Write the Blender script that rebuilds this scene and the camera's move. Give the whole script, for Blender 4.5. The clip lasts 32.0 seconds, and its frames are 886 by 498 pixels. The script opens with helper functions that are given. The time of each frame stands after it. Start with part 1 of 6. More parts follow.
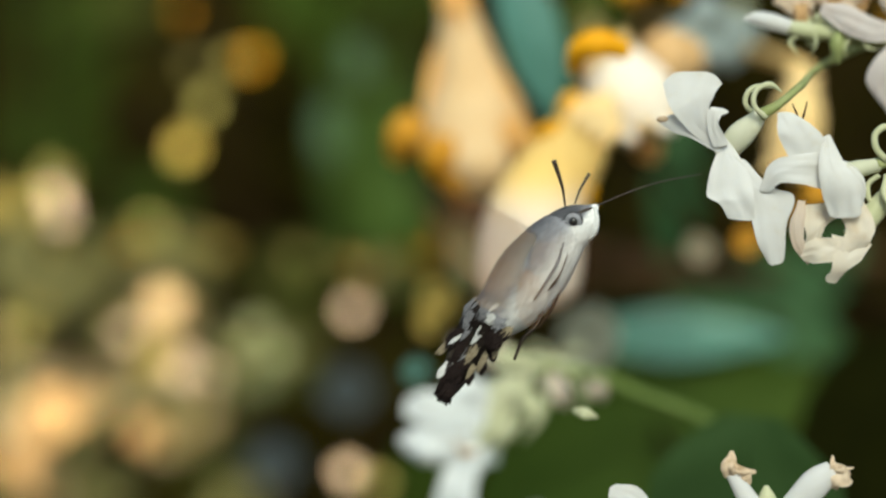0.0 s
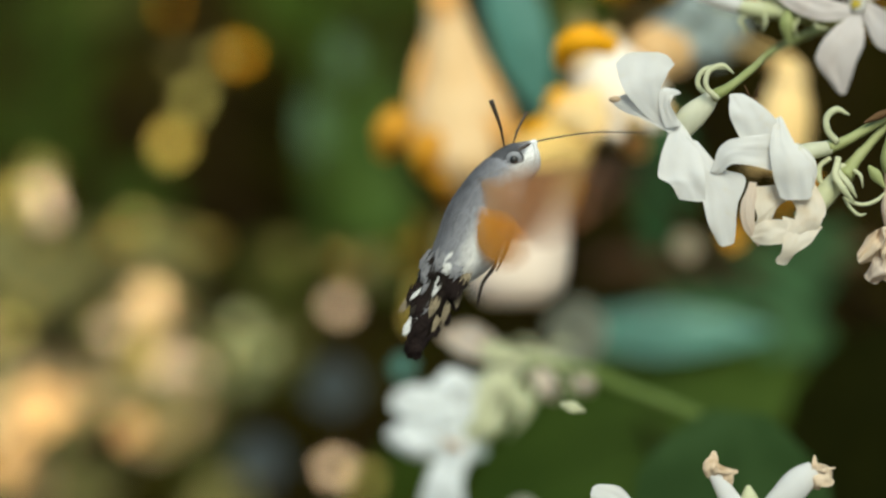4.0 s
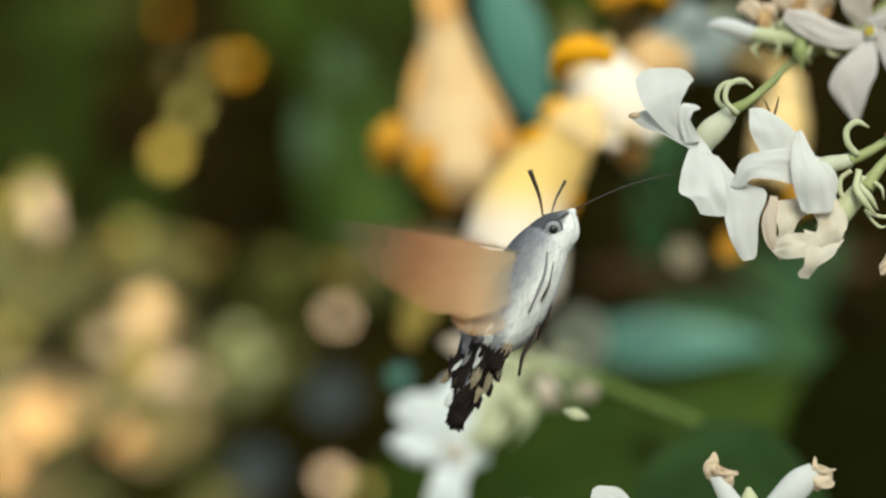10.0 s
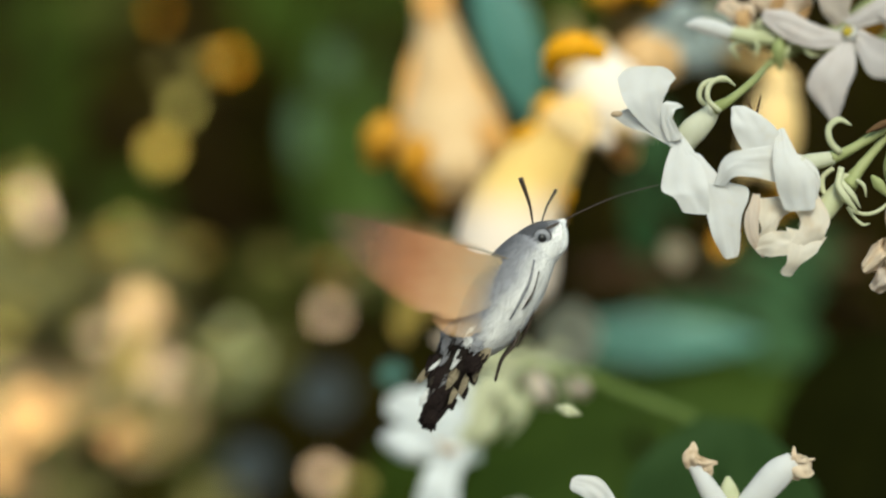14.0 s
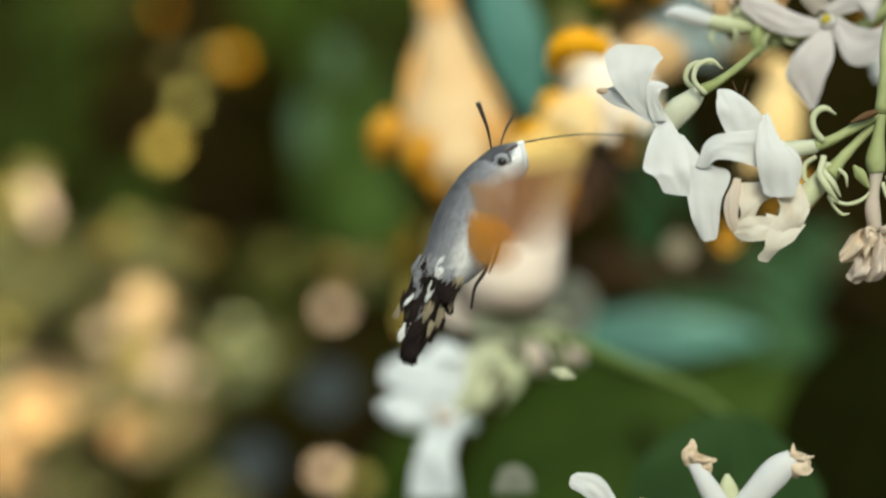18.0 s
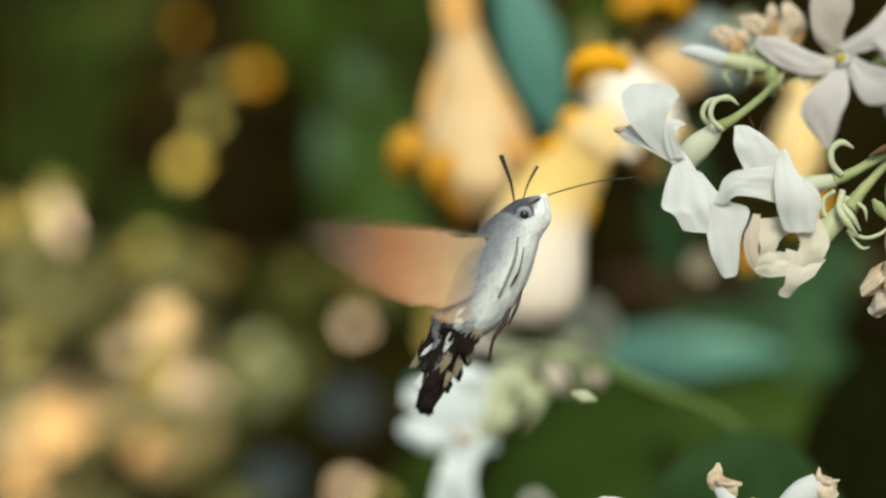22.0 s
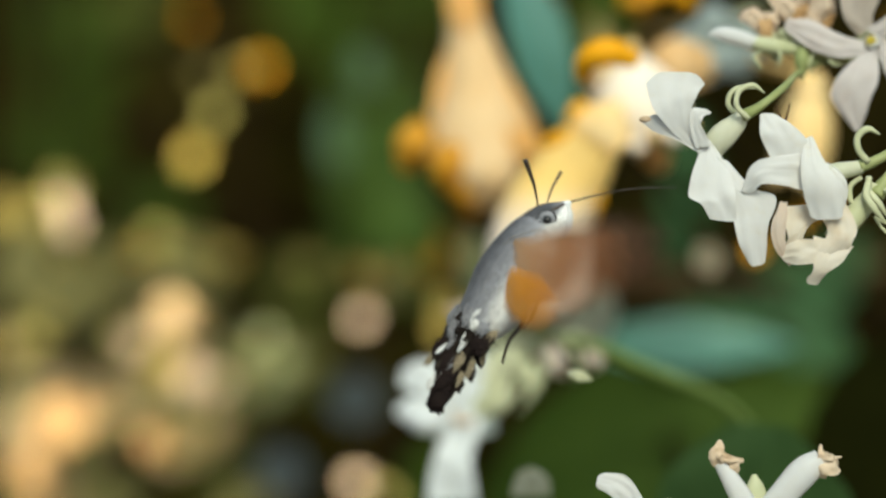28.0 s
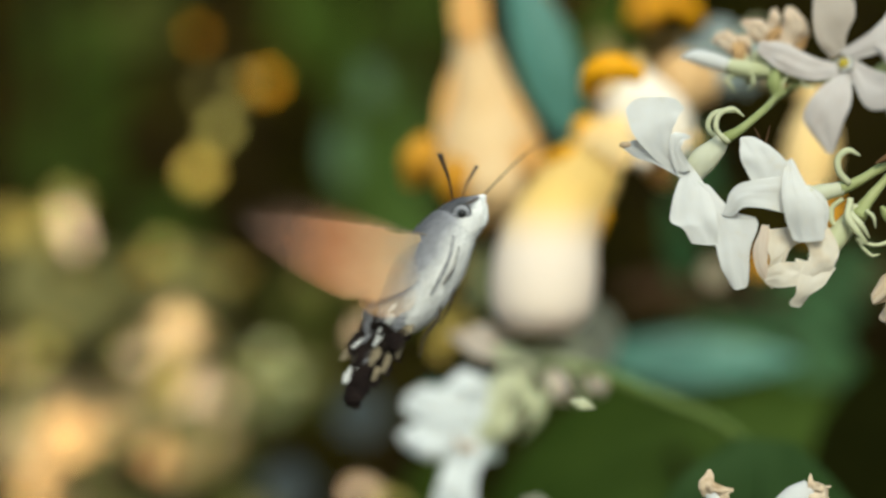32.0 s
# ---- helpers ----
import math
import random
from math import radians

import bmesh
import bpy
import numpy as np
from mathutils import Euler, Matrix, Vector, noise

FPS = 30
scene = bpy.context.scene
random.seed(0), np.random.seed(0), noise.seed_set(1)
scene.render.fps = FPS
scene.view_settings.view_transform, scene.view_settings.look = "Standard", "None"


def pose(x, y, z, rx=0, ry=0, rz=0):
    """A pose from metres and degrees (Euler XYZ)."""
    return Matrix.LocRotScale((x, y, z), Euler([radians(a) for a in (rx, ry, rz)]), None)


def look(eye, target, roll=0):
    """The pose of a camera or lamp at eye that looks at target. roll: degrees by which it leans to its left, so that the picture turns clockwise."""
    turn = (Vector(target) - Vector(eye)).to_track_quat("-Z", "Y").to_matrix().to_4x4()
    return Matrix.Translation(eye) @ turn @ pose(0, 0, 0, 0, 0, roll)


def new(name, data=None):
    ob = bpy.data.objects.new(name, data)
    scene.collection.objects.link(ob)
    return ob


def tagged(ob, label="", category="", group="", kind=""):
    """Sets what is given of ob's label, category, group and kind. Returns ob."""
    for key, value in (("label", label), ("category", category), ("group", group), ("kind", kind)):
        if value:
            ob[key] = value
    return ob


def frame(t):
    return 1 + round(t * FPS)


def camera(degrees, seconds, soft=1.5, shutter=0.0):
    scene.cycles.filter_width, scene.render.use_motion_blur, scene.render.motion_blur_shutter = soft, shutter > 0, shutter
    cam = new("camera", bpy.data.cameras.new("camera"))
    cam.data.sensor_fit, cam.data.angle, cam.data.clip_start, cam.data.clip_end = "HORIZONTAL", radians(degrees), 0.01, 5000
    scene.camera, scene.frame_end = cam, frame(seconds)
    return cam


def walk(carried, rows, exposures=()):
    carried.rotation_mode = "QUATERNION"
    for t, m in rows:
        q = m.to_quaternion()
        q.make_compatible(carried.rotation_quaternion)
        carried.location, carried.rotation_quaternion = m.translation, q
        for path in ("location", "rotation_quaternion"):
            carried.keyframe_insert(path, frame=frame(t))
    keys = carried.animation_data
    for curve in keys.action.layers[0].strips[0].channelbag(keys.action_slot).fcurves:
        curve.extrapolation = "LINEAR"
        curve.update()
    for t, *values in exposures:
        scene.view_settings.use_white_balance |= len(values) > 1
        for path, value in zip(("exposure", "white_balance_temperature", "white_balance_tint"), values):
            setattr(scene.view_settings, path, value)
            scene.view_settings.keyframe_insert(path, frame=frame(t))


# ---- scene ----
EXPO, WB, TINT = 0.10, 6700, -4
# ---- the camera and its path ----
EYE_Z = 1.30
UNIT = 4446.0
SHARP = 0.312
cam = camera(20.0, 32.0, soft=2.4, shutter=1.0)
cam.data.dof.use_dof = True
cam.data.dof.focus_distance = SHARP
cam.data.dof.aperture_fstop = 7.4
# seconds, turn to the left, tilt upwards (degrees)
walk(cam, [(t, pose(0, 0, EYE_Z, 90 + up, 0, left)) for t, left, up in [
        (0, 0.301, -0.200), (0.5, 0.281, -0.228), (1, 0.241, -0.271), (1.5, 0.155, -0.326), (2, 0.056, -0.339), (2.5, -0.020, -0.311), 
        (3, -0.019, -0.298), (3.5, 0.013, -0.296), (5.5, -0.049, -0.278), (6, -0.034, -0.282), (6.5, 0.020, -0.312), (7, 0.061, -0.329), 
        (7.5, 0.061, -0.266), (8, 0.047, -0.143), (8.5, 0.013, -0.040), (9, 0.002, -0.006), (9.5, -0.008, -0.021), (10, -0.066, -0.065), 
        (10.5, -0.158, -0.074), (11, -0.251, -0.075), (11.5, -0.287, -0.091), (12, -0.321, -0.114), (12.5, -0.327, -0.133), (13, -0.287, -0.150), 
        (13.5, -0.276, -0.142), (14, -0.236, -0.133), (14.5, -0.181, -0.131), (16.5, -0.101, -0.295), (17, -0.146, -0.283), (17.5, -0.164, -0.269), 
        (18, -0.151, -0.225), (18.5, -0.134, -0.137), (19, -0.130, -0.037), (19.5, -0.078, 0.018), (20, 0.027, 0.022), (20.5, 0.150, 0.058), 
        (21, 0.241, 0.141), (21.5, 0.299, 0.180), (22, 0.322, 0.164), (22.5, 0.354, 0.160), (23, 0.383, 0.199), (23.5, 0.401, 0.226), 
        (24, 0.409, 0.238), (24.5, 0.427, 0.226), (25, 0.432, 0.231), (25.5, 0.432, 0.246), (27.5, 0.469, 0.021), (28, 0.491, -0.002), 
        (28.5, 0.503, 0.005), (29, 0.448, 0.041), (29.5, 0.532, 0.006), (30, 0.614, -0.005), (30.5, 0.612, 0.086), (31, 0.615, 0.199), 
        (31.5, 0.607, 0.291), (32, 0.619, 0.338),]],
     exposures=[(0.0, EXPO, WB, TINT), (32.0, EXPO, WB, TINT)])

# ---- world and sun ----
SUN_UP, SUN_FROM = 40.0, -82.0
world = bpy.data.worlds.new("garden_sky")
scene.world = world
world.use_nodes = True
sky = world.node_tree.nodes.new("ShaderNodeTexSky")
sky.sky_type = "NISHITA"
sky.sun_disc = False
sky.sun_elevation = radians(SUN_UP)
sky.sun_rotation = radians(90 - SUN_FROM)
world.node_tree.links.new(sky.outputs[0], world.node_tree.nodes["Background"].inputs[0])
world.node_tree.nodes["Background"].inputs[1].default_value = 0.15
sun = new("sun", bpy.data.lights.new("sun", "SUN"))
sun.data.energy = 3.1
sun.data.angle = radians(25.0)
sun.data.color = (1.0, 0.95, 0.85)
sun.matrix_world = look((math.cos(radians(SUN_FROM)) * math.cos(radians(SUN_UP)), math.sin(radians(SUN_FROM)) * math.cos(radians(SUN_UP)),
                         math.sin(radians(SUN_UP))), (0, 0, 0))


# ---- materials ----
def surface(name, stops, scale=400.0, rough=0.5, see_through=0.0, bump=0.15, stretch=(1, 1, 1), sheen=0.0, island=0.0, gloss=0.5, lit=(1, 1, 1), wax=None):
    """A procedural surface: colour stops over a two-scale noise, fine relief, a share of translucent light tinted by lit; wax tints a hard shine."""
    mat = bpy.data.materials.new(name)
    mat.use_nodes = True
    tree = mat.node_tree
    nodes, links = tree.nodes, tree.links
    bsdf = nodes["Principled BSDF"]
    coord = nodes.new("ShaderNodeTexCoord")
    mapping = nodes.new("ShaderNodeMapping")
    mapping.inputs["Scale"].default_value = stretch
    links.new(coord.outputs["Object"], mapping.inputs[0])
    fine = nodes.new("ShaderNodeTexNoise")
    fine.inputs["Scale"].default_value = scale
    fine.inputs["Detail"].default_value = 5
    wide = nodes.new("ShaderNodeTexNoise")
    wide.inputs["Scale"].default_value = scale * 0.17
    wide.inputs["Detail"].default_value = 2
    for n in (fine, wide):
        links.new(mapping.outputs[0], n.inputs["Vector"])
    blend = nodes.new("ShaderNodeMath")
    blend.operation = "MULTIPLY_ADD"
    blend.inputs[1].default_value = 0.45
    links.new(fine.outputs[0], blend.inputs[0])
    half = nodes.new("ShaderNodeMath")
    half.operation = "MULTIPLY"
    half.inputs[1].default_value = 0.55
    links.new(wide.outputs[0], half.inputs[0])
    links.new(half.outputs[0], blend.inputs[2])
    value = blend.outputs[0]
    if island:
        geo = nodes.new("ShaderNodeNewGeometry")
        mixer = nodes.new("ShaderNodeMix")
        mixer.inputs[0].default_value = island
        links.new(value, mixer.inputs[2])
        links.new(geo.outputs["Random Per Island"], mixer.inputs[3])
        value = mixer.outputs[0]
    ramp = nodes.new("ShaderNodeValToRGB")
    ramp.color_ramp.elements[0].position, ramp.color_ramp.elements[0].color = stops[0][0], (*stops[0][1], 1)
    ramp.color_ramp.elements[1].position, ramp.color_ramp.elements[1].color = stops[-1][0], (*stops[-1][1], 1)
    for at, colour in stops[1:-1]:
        ramp.color_ramp.elements.new(at).color = (*colour, 1)
    links.new(value, ramp.inputs[0])
    links.new(ramp.outputs[0], bsdf.inputs["Base Color"])
    bsdf.inputs["Roughness"].default_value = rough
    bsdf.inputs["Specular IOR Level"].default_value = gloss
    bsdf.inputs["Sheen Weight"].default_value = sheen
    if wax:
        bsdf.inputs["IOR"].default_value = 1.75
        bsdf.inputs["Specular Tint"].default_value = (*wax, 1)
    relief = nodes.new("ShaderNodeBump")
    relief.inputs["Strength"].default_value = bump
    relief.inputs["Distance"].default_value = 0.0006
    links.new(fine.outputs[0], relief.inputs["Height"])
    links.new(relief.outputs[0], bsdf.inputs["Normal"])
    if see_through:
        thin = nodes.new("ShaderNodeBsdfTranslucent")
        stain = nodes.new("ShaderNodeMix")
        stain.data_type, stain.blend_type = "RGBA", "MULTIPLY"
        stain.inputs[0].default_value = 1.0
        stain.inputs[7].default_value = (*lit, 1)
        links.new(ramp.outputs[0], stain.inputs[6])
        links.new(stain.outputs[2], thin.inputs[0])
        mix = nodes.new("ShaderNodeMixShader")
        mix.inputs[0].default_value = see_through
        links.new(bsdf.outputs[0], mix.inputs[1])
        links.new(thin.outputs[0], mix.inputs[2])
        links.new(mix.outputs[0], nodes["Material Output"].inputs[0])
    return mat


WHITE = surface("white_petal", [(0.28, (0.80, 0.77, 0.71)), (0.4, (0.82, 0.815, 0.81)), (0.7, (0.85, 0.855, 0.87))], 700, 0.6, 0.48, 0.10, gloss=0.25, lit=(1.0, 0.97, 0.89))
FROST = surface("cool_white_petal", [(0.28, (0.80, 0.82, 0.82)), (0.7, (0.87, 0.895, 0.905))], 700, 0.6, 0.40, 0.10, gloss=0.25, lit=(0.98, 0.98, 0.97))
IVORY = surface("ivory_petal", [(0.28, (0.72, 0.60, 0.45)), (0.42, (0.80, 0.74, 0.64)), (0.7, (0.84, 0.81, 0.75))], 420, 0.6, 0.45, 0.12, gloss=0.22, lit=(1.0, 0.94, 0.82))
BLUSH = surface("aged_petal", [(0.30, (0.56, 0.40, 0.27)), (0.42, (0.70, 0.60, 0.50)), (0.7, (0.76, 0.70, 0.64))], 420, 0.65, 0.45, 0.25, gloss=0.2, lit=(1.0, 0.88, 0.70))
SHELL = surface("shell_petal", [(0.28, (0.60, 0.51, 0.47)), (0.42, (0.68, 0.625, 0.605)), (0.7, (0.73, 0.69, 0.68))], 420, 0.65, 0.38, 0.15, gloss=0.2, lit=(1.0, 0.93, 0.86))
# shaded copy of the star's petal colour, for its upper petal
UMBRAL = surface("shaded_petal", [(0.28, (0.45, 0.38, 0.31)), (0.45, (0.54, 0.47, 0.41)), (0.7, (0.60, 0.54, 0.48))], 420, 0.7, 0.4, 0.2, gloss=0.2, lit=(1.0, 0.9, 0.75))
# the shade on blossoms further back is put into this grey-blue
HAZE = surface("bluish_shade_petal", [(0.3, (0.34, 0.40, 0.38)), (0.7, (0.46, 0.52, 0.50))], 300, 0.7, 0.4, 0.2, gloss=0.2)
CREAMY = surface("cream_faded_petal", [(0.32, (0.62, 0.40, 0.22)), (0.42, (0.76, 0.62, 0.47)), (0.7, (0.82, 0.72, 0.60))], 380, 0.65, 0.42, 0.25, gloss=0.2, lit=(1.0, 0.9, 0.75))
RUSSET = surface("russet_throat", [(0.3, (0.36, 0.20, 0.08)), (0.7, (0.62, 0.40, 0.20))], 500, 0.7, 0.25, 0.5, gloss=0.2)
TAN = surface("dry_petal", [(0.3, (0.42, 0.27, 0.14)), (0.48, (0.66, 0.51, 0.36)), (0.7, (0.76, 0.66, 0.52))], 500, 0.7, 0.25, 0.5, gloss=0.2)
CALYX = surface("pale_calyx", [(0.3, (0.46, 0.48, 0.26)), (0.7, (0.66, 0.66, 0.46))], 420, 0.5, 0.25, 0.25, gloss=0.3)
TUBE = surface("cream_flower_tube", [(0.3, (0.60, 0.61, 0.42)), (0.7, (0.80, 0.79, 0.66))], 600, 0.55, 0.35, 0.25, stretch=(1, 1, 0.3), gloss=0.25)
STEM = surface("green_stem", [(0.3, (0.19, 0.23, 0.065)), (0.7, (0.38, 0.40, 0.19))], 350, 0.55, 0.1, 0.35, gloss=0.3)
DRYSTEM = surface("brown_stem", [(0.3, (0.045, 0.022, 0.008)), (0.7, (0.12, 0.065, 0.028))], 400, 0.8, 0.0, 0.5, gloss=0.2)
YELLOW = surface("yellow_eye", [(0.3, (0.30, 0.22, 0.02)), (0.7, (0.48, 0.38, 0.07))], 1500, 0.8, gloss=0.1)
LEAF = surface("green_leaf", [(0.3, (0.030, 0.052, 0.006)), (0.7, (0.054, 0.084, 0.012))], 150, 0.6, 0.15, 0.25, gloss=0.04)
# shade on these leaves is put into a near-black base colour
SHADELEAF = surface("shaded_leaf", [(0.3, (0.005, 0.006, 0.0008)), (0.7, (0.011, 0.012, 0.0015))], 150, 0.8, 0.1, 0.25, gloss=0.03)
UMBERLEAF = surface("umber_leaf", [(0.3, (0.042, 0.050, 0.007)), (0.7, (0.075, 0.084, 0.014))], 150, 0.7, 0.15, 0.25, gloss=0.1)
SEALEAF = surface("sea_green_leaf", [(0.3, (0.024, 0.070, 0.021)), (0.7, (0.046, 0.112, 0.038))], 150, 0.6, 0.15, 0.25, gloss=0.15)
# BLUELEAF and TEALLEAF carry the sky's sheen in their base colour
BLUELEAF = surface("sky_sheen_leaf", [(0.3, (0.040, 0.155, 0.102)), (0.7, (0.076, 0.235, 0.168))], 150, 0.4, 0.1, 0.2, gloss=0.4)
CREAM = surface("cream_trumpet", [(0.3, (0.93, 0.70, 0.40)), (0.7, (0.95, 0.80, 0.56))], 120, 0.6, 0.12, 0.2, gloss=0.2)
PALECREAM = surface("pale_cream_petal", [(0.3, (0.92, 0.76, 0.58)), (0.7, (0.94, 0.86, 0.74))], 120, 0.6, 0.12, 0.2, gloss=0.2)
ORANGE = surface("orange_petal", [(0.3, (0.80, 0.33, 0.005)), (0.7, (0.88, 0.43, 0.012))], 120, 0.6, 0.12, 0.2, gloss=0.2)
GOLD = surface("golden_petal", [(0.3, (0.92, 0.56, 0.16)), (0.7, (0.94, 0.72, 0.38))], 120, 0.6, 0.12, 0.2, gloss=0.2)
APRICOT = surface("apricot_leaf", [(0.3, (0.74, 0.38, 0.10)), (0.7, (0.86, 0.52, 0.19))], 120, 0.7, 0.3, 0.3, gloss=0.2)
PEACHCREAM = surface("peach_cream_trumpet", [(0.36, (0.60, 0.34, 0.13)), (0.5, (0.72, 0.48, 0.24)), (0.64, (0.80, 0.60, 0.35))], 70, 0.6, 0.12, 0.2, gloss=0.2)
AMBER = surface("amber_petal", [(0.3, (0.50, 0.21, 0.008)), (0.7, (0.62, 0.30, 0.028))], 120, 0.6, 0.12, 0.2, gloss=0.2)
FOLIAGE = surface("mid_green_leaf", [(0.3, (0.030, 0.058, 0.006)), (0.7, (0.055, 0.090, 0.012))], 150, 0.7, 0.15, 0.25, gloss=0.1)
ROUNDLEAF = surface("soft_green_leaf", [(0.3, (0.028, 0.062, 0.016)), (0.7, (0.048, 0.092, 0.027))], 150, 0.65, 0.15, 0.25, gloss=0.12)
TEALLEAF = surface("teal_sheen_leaf", [(0.3, (0.050, 0.15, 0.115)), (0.7, (0.10, 0.24, 0.20))], 150, 0.5, 0.1, 0.2, gloss=0.3)
DUN = surface("dun_leaf", [(0.3, (0.16, 0.13, 0.08)), (0.7, (0.30, 0.26, 0.18))], 120, 0.7, 0.3, 0.3, gloss=0.2)
PALEGREEN = surface("pale_green_leaf", [(0.3, (0.22, 0.24, 0.095)), (0.7, (0.35, 0.36, 0.18))], 120, 0.7, 0.3, 0.3, gloss=0.2)
FERN = surface("fern_green_leaf", [(0.3, (0.045, 0.085, 0.014)), (0.7, (0.076, 0.125, 0.024))], 150, 0.65, 0.2, 0.25, gloss=0.1)
MISTLEAF = surface("misty_green_leaf", [(0.3, (0.085, 0.155, 0.070)), (0.7, (0.125, 0.205, 0.10))], 120, 0.7, 0.3, 0.3, gloss=0.2)
STALK = surface("green_stalk", [(0.3, (0.12, 0.18, 0.04)), (0.7, (0.22, 0.29, 0.08))], 350, 0.55, 0.1, 0.35, gloss=0.3)
ASH = surface("ashen_petal", [(0.3, (0.26, 0.27, 0.19)), (0.7, (0.38, 0.38, 0.30))], 420, 0.65, 0.35, 0.3, gloss=0.2)
DARKTWIG = surface("dark_twig", [(0.3, (0.012, 0.007, 0.002)), (0.7, (0.026, 0.015, 0.005))], 300, 0.9, 0.0, 0.5, gloss=0.05)
RUST = surface("rust_leaf", [(0.3, (0.26, 0.12, 0.008)), (0.7, (0.40, 0.20, 0.02))], 120, 0.7, 0.3, 0.3, gloss=0.2)
# PEACH and SLATE carry the shrub's sunlight and deep shade in their colour
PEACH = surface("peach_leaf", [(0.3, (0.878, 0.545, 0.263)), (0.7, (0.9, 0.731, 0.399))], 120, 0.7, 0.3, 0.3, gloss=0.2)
STRAW = surface("straw_leaf", [(0.3, (0.48, 0.33, 0.05)), (0.7, (0.64, 0.47, 0.13))], 120, 0.7, 0.3, 0.3, gloss=0.2)
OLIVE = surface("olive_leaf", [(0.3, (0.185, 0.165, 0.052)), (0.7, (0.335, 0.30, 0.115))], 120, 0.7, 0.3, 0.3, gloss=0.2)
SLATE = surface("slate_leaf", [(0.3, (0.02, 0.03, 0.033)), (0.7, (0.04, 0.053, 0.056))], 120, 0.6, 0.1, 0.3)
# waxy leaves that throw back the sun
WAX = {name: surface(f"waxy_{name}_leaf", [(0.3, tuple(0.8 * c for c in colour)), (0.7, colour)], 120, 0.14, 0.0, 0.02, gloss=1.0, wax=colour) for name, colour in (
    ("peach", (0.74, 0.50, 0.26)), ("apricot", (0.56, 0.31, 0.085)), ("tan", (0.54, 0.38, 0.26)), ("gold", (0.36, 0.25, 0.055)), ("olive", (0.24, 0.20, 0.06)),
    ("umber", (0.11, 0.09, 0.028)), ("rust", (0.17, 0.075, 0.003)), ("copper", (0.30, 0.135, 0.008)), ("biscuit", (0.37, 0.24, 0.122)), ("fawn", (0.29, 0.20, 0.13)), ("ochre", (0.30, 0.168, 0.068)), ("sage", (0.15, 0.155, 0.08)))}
BARK = surface("bark", [(0.3, (0.014, 0.009, 0.005)), (0.7, (0.05, 0.032, 0.018))], 60, 0.85, 0, 0.8, gloss=0.2)
# the hedge's deep shade is put into the near-black colours of HEDGE and SHADE
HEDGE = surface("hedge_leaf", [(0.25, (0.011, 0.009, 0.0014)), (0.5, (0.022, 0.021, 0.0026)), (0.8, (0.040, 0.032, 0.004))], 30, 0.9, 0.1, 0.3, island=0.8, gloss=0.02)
SOIL = surface("soil", [(0.3, (0.03, 0.02, 0.012)), (0.7, (0.09, 0.065, 0.04))], 14, 0.95, 0, 0.9)
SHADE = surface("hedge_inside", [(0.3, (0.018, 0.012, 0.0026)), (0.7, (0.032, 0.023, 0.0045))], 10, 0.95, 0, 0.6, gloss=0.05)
BLACKFUR = surface("black_scales", [(0.3, (0.006, 0.004, 0.004)), (0.7, (0.024, 0.016, 0.014))], 2500, 0.85, 0, 0.6, gloss=0.1)
WHITEFUR = surface("white_scales", [(0.3, (0.50, 0.50, 0.49)), (0.7, (0.68, 0.68, 0.67))], 2500, 0.8, 0, 0.6, gloss=0.1)
GREYFUR = surface("grey_scales", [(0.3, (0.12, 0.12, 0.13)), (0.7, (0.28, 0.28, 0.30))], 2500, 0.8, 0, 0.6, gloss=0.1)
RIMFUR = surface("rim_scales", [(0.3, (0.03, 0.03, 0.033)), (0.7, (0.09, 0.09, 0.095))], 2500, 0.8, 0, 0.6, gloss=0.1)
FAWNFUR = surface("fawn_scales", [(0.3, (0.15, 0.12, 0.08)), (0.7, (0.30, 0.25, 0.17))], 2500, 0.8, 0, 0.6, gloss=0.1)
PIEBALD = surface("piebald_scales", [(0.36, (0.008, 0.006, 0.005)), (0.54, (0.022, 0.016, 0.013)), (0.62, (0.14, 0.115, 0.09)), (0.72, (0.36, 0.33, 0.29))], 600, 0.85, 0, 0.6, gloss=0.1)
HORN = surface("dark_horn", [(0.3, (0.012, 0.008, 0.005)), (0.7, (0.05, 0.03, 0.018))], 3000, 0.45, 0, 0.2)
EYEGREY = surface("eye_grey", [(0.3, (0.16, 0.16, 0.17)), (0.7, (0.28, 0.28, 0.30))], 4000, 0.45, 0, 0.1, gloss=0.3)
PUPIL = surface("eye_black", [(0.3, (0.006, 0.006, 0.006)), (0.7, (0.015, 0.015, 0.015))], 4000, 0.3)


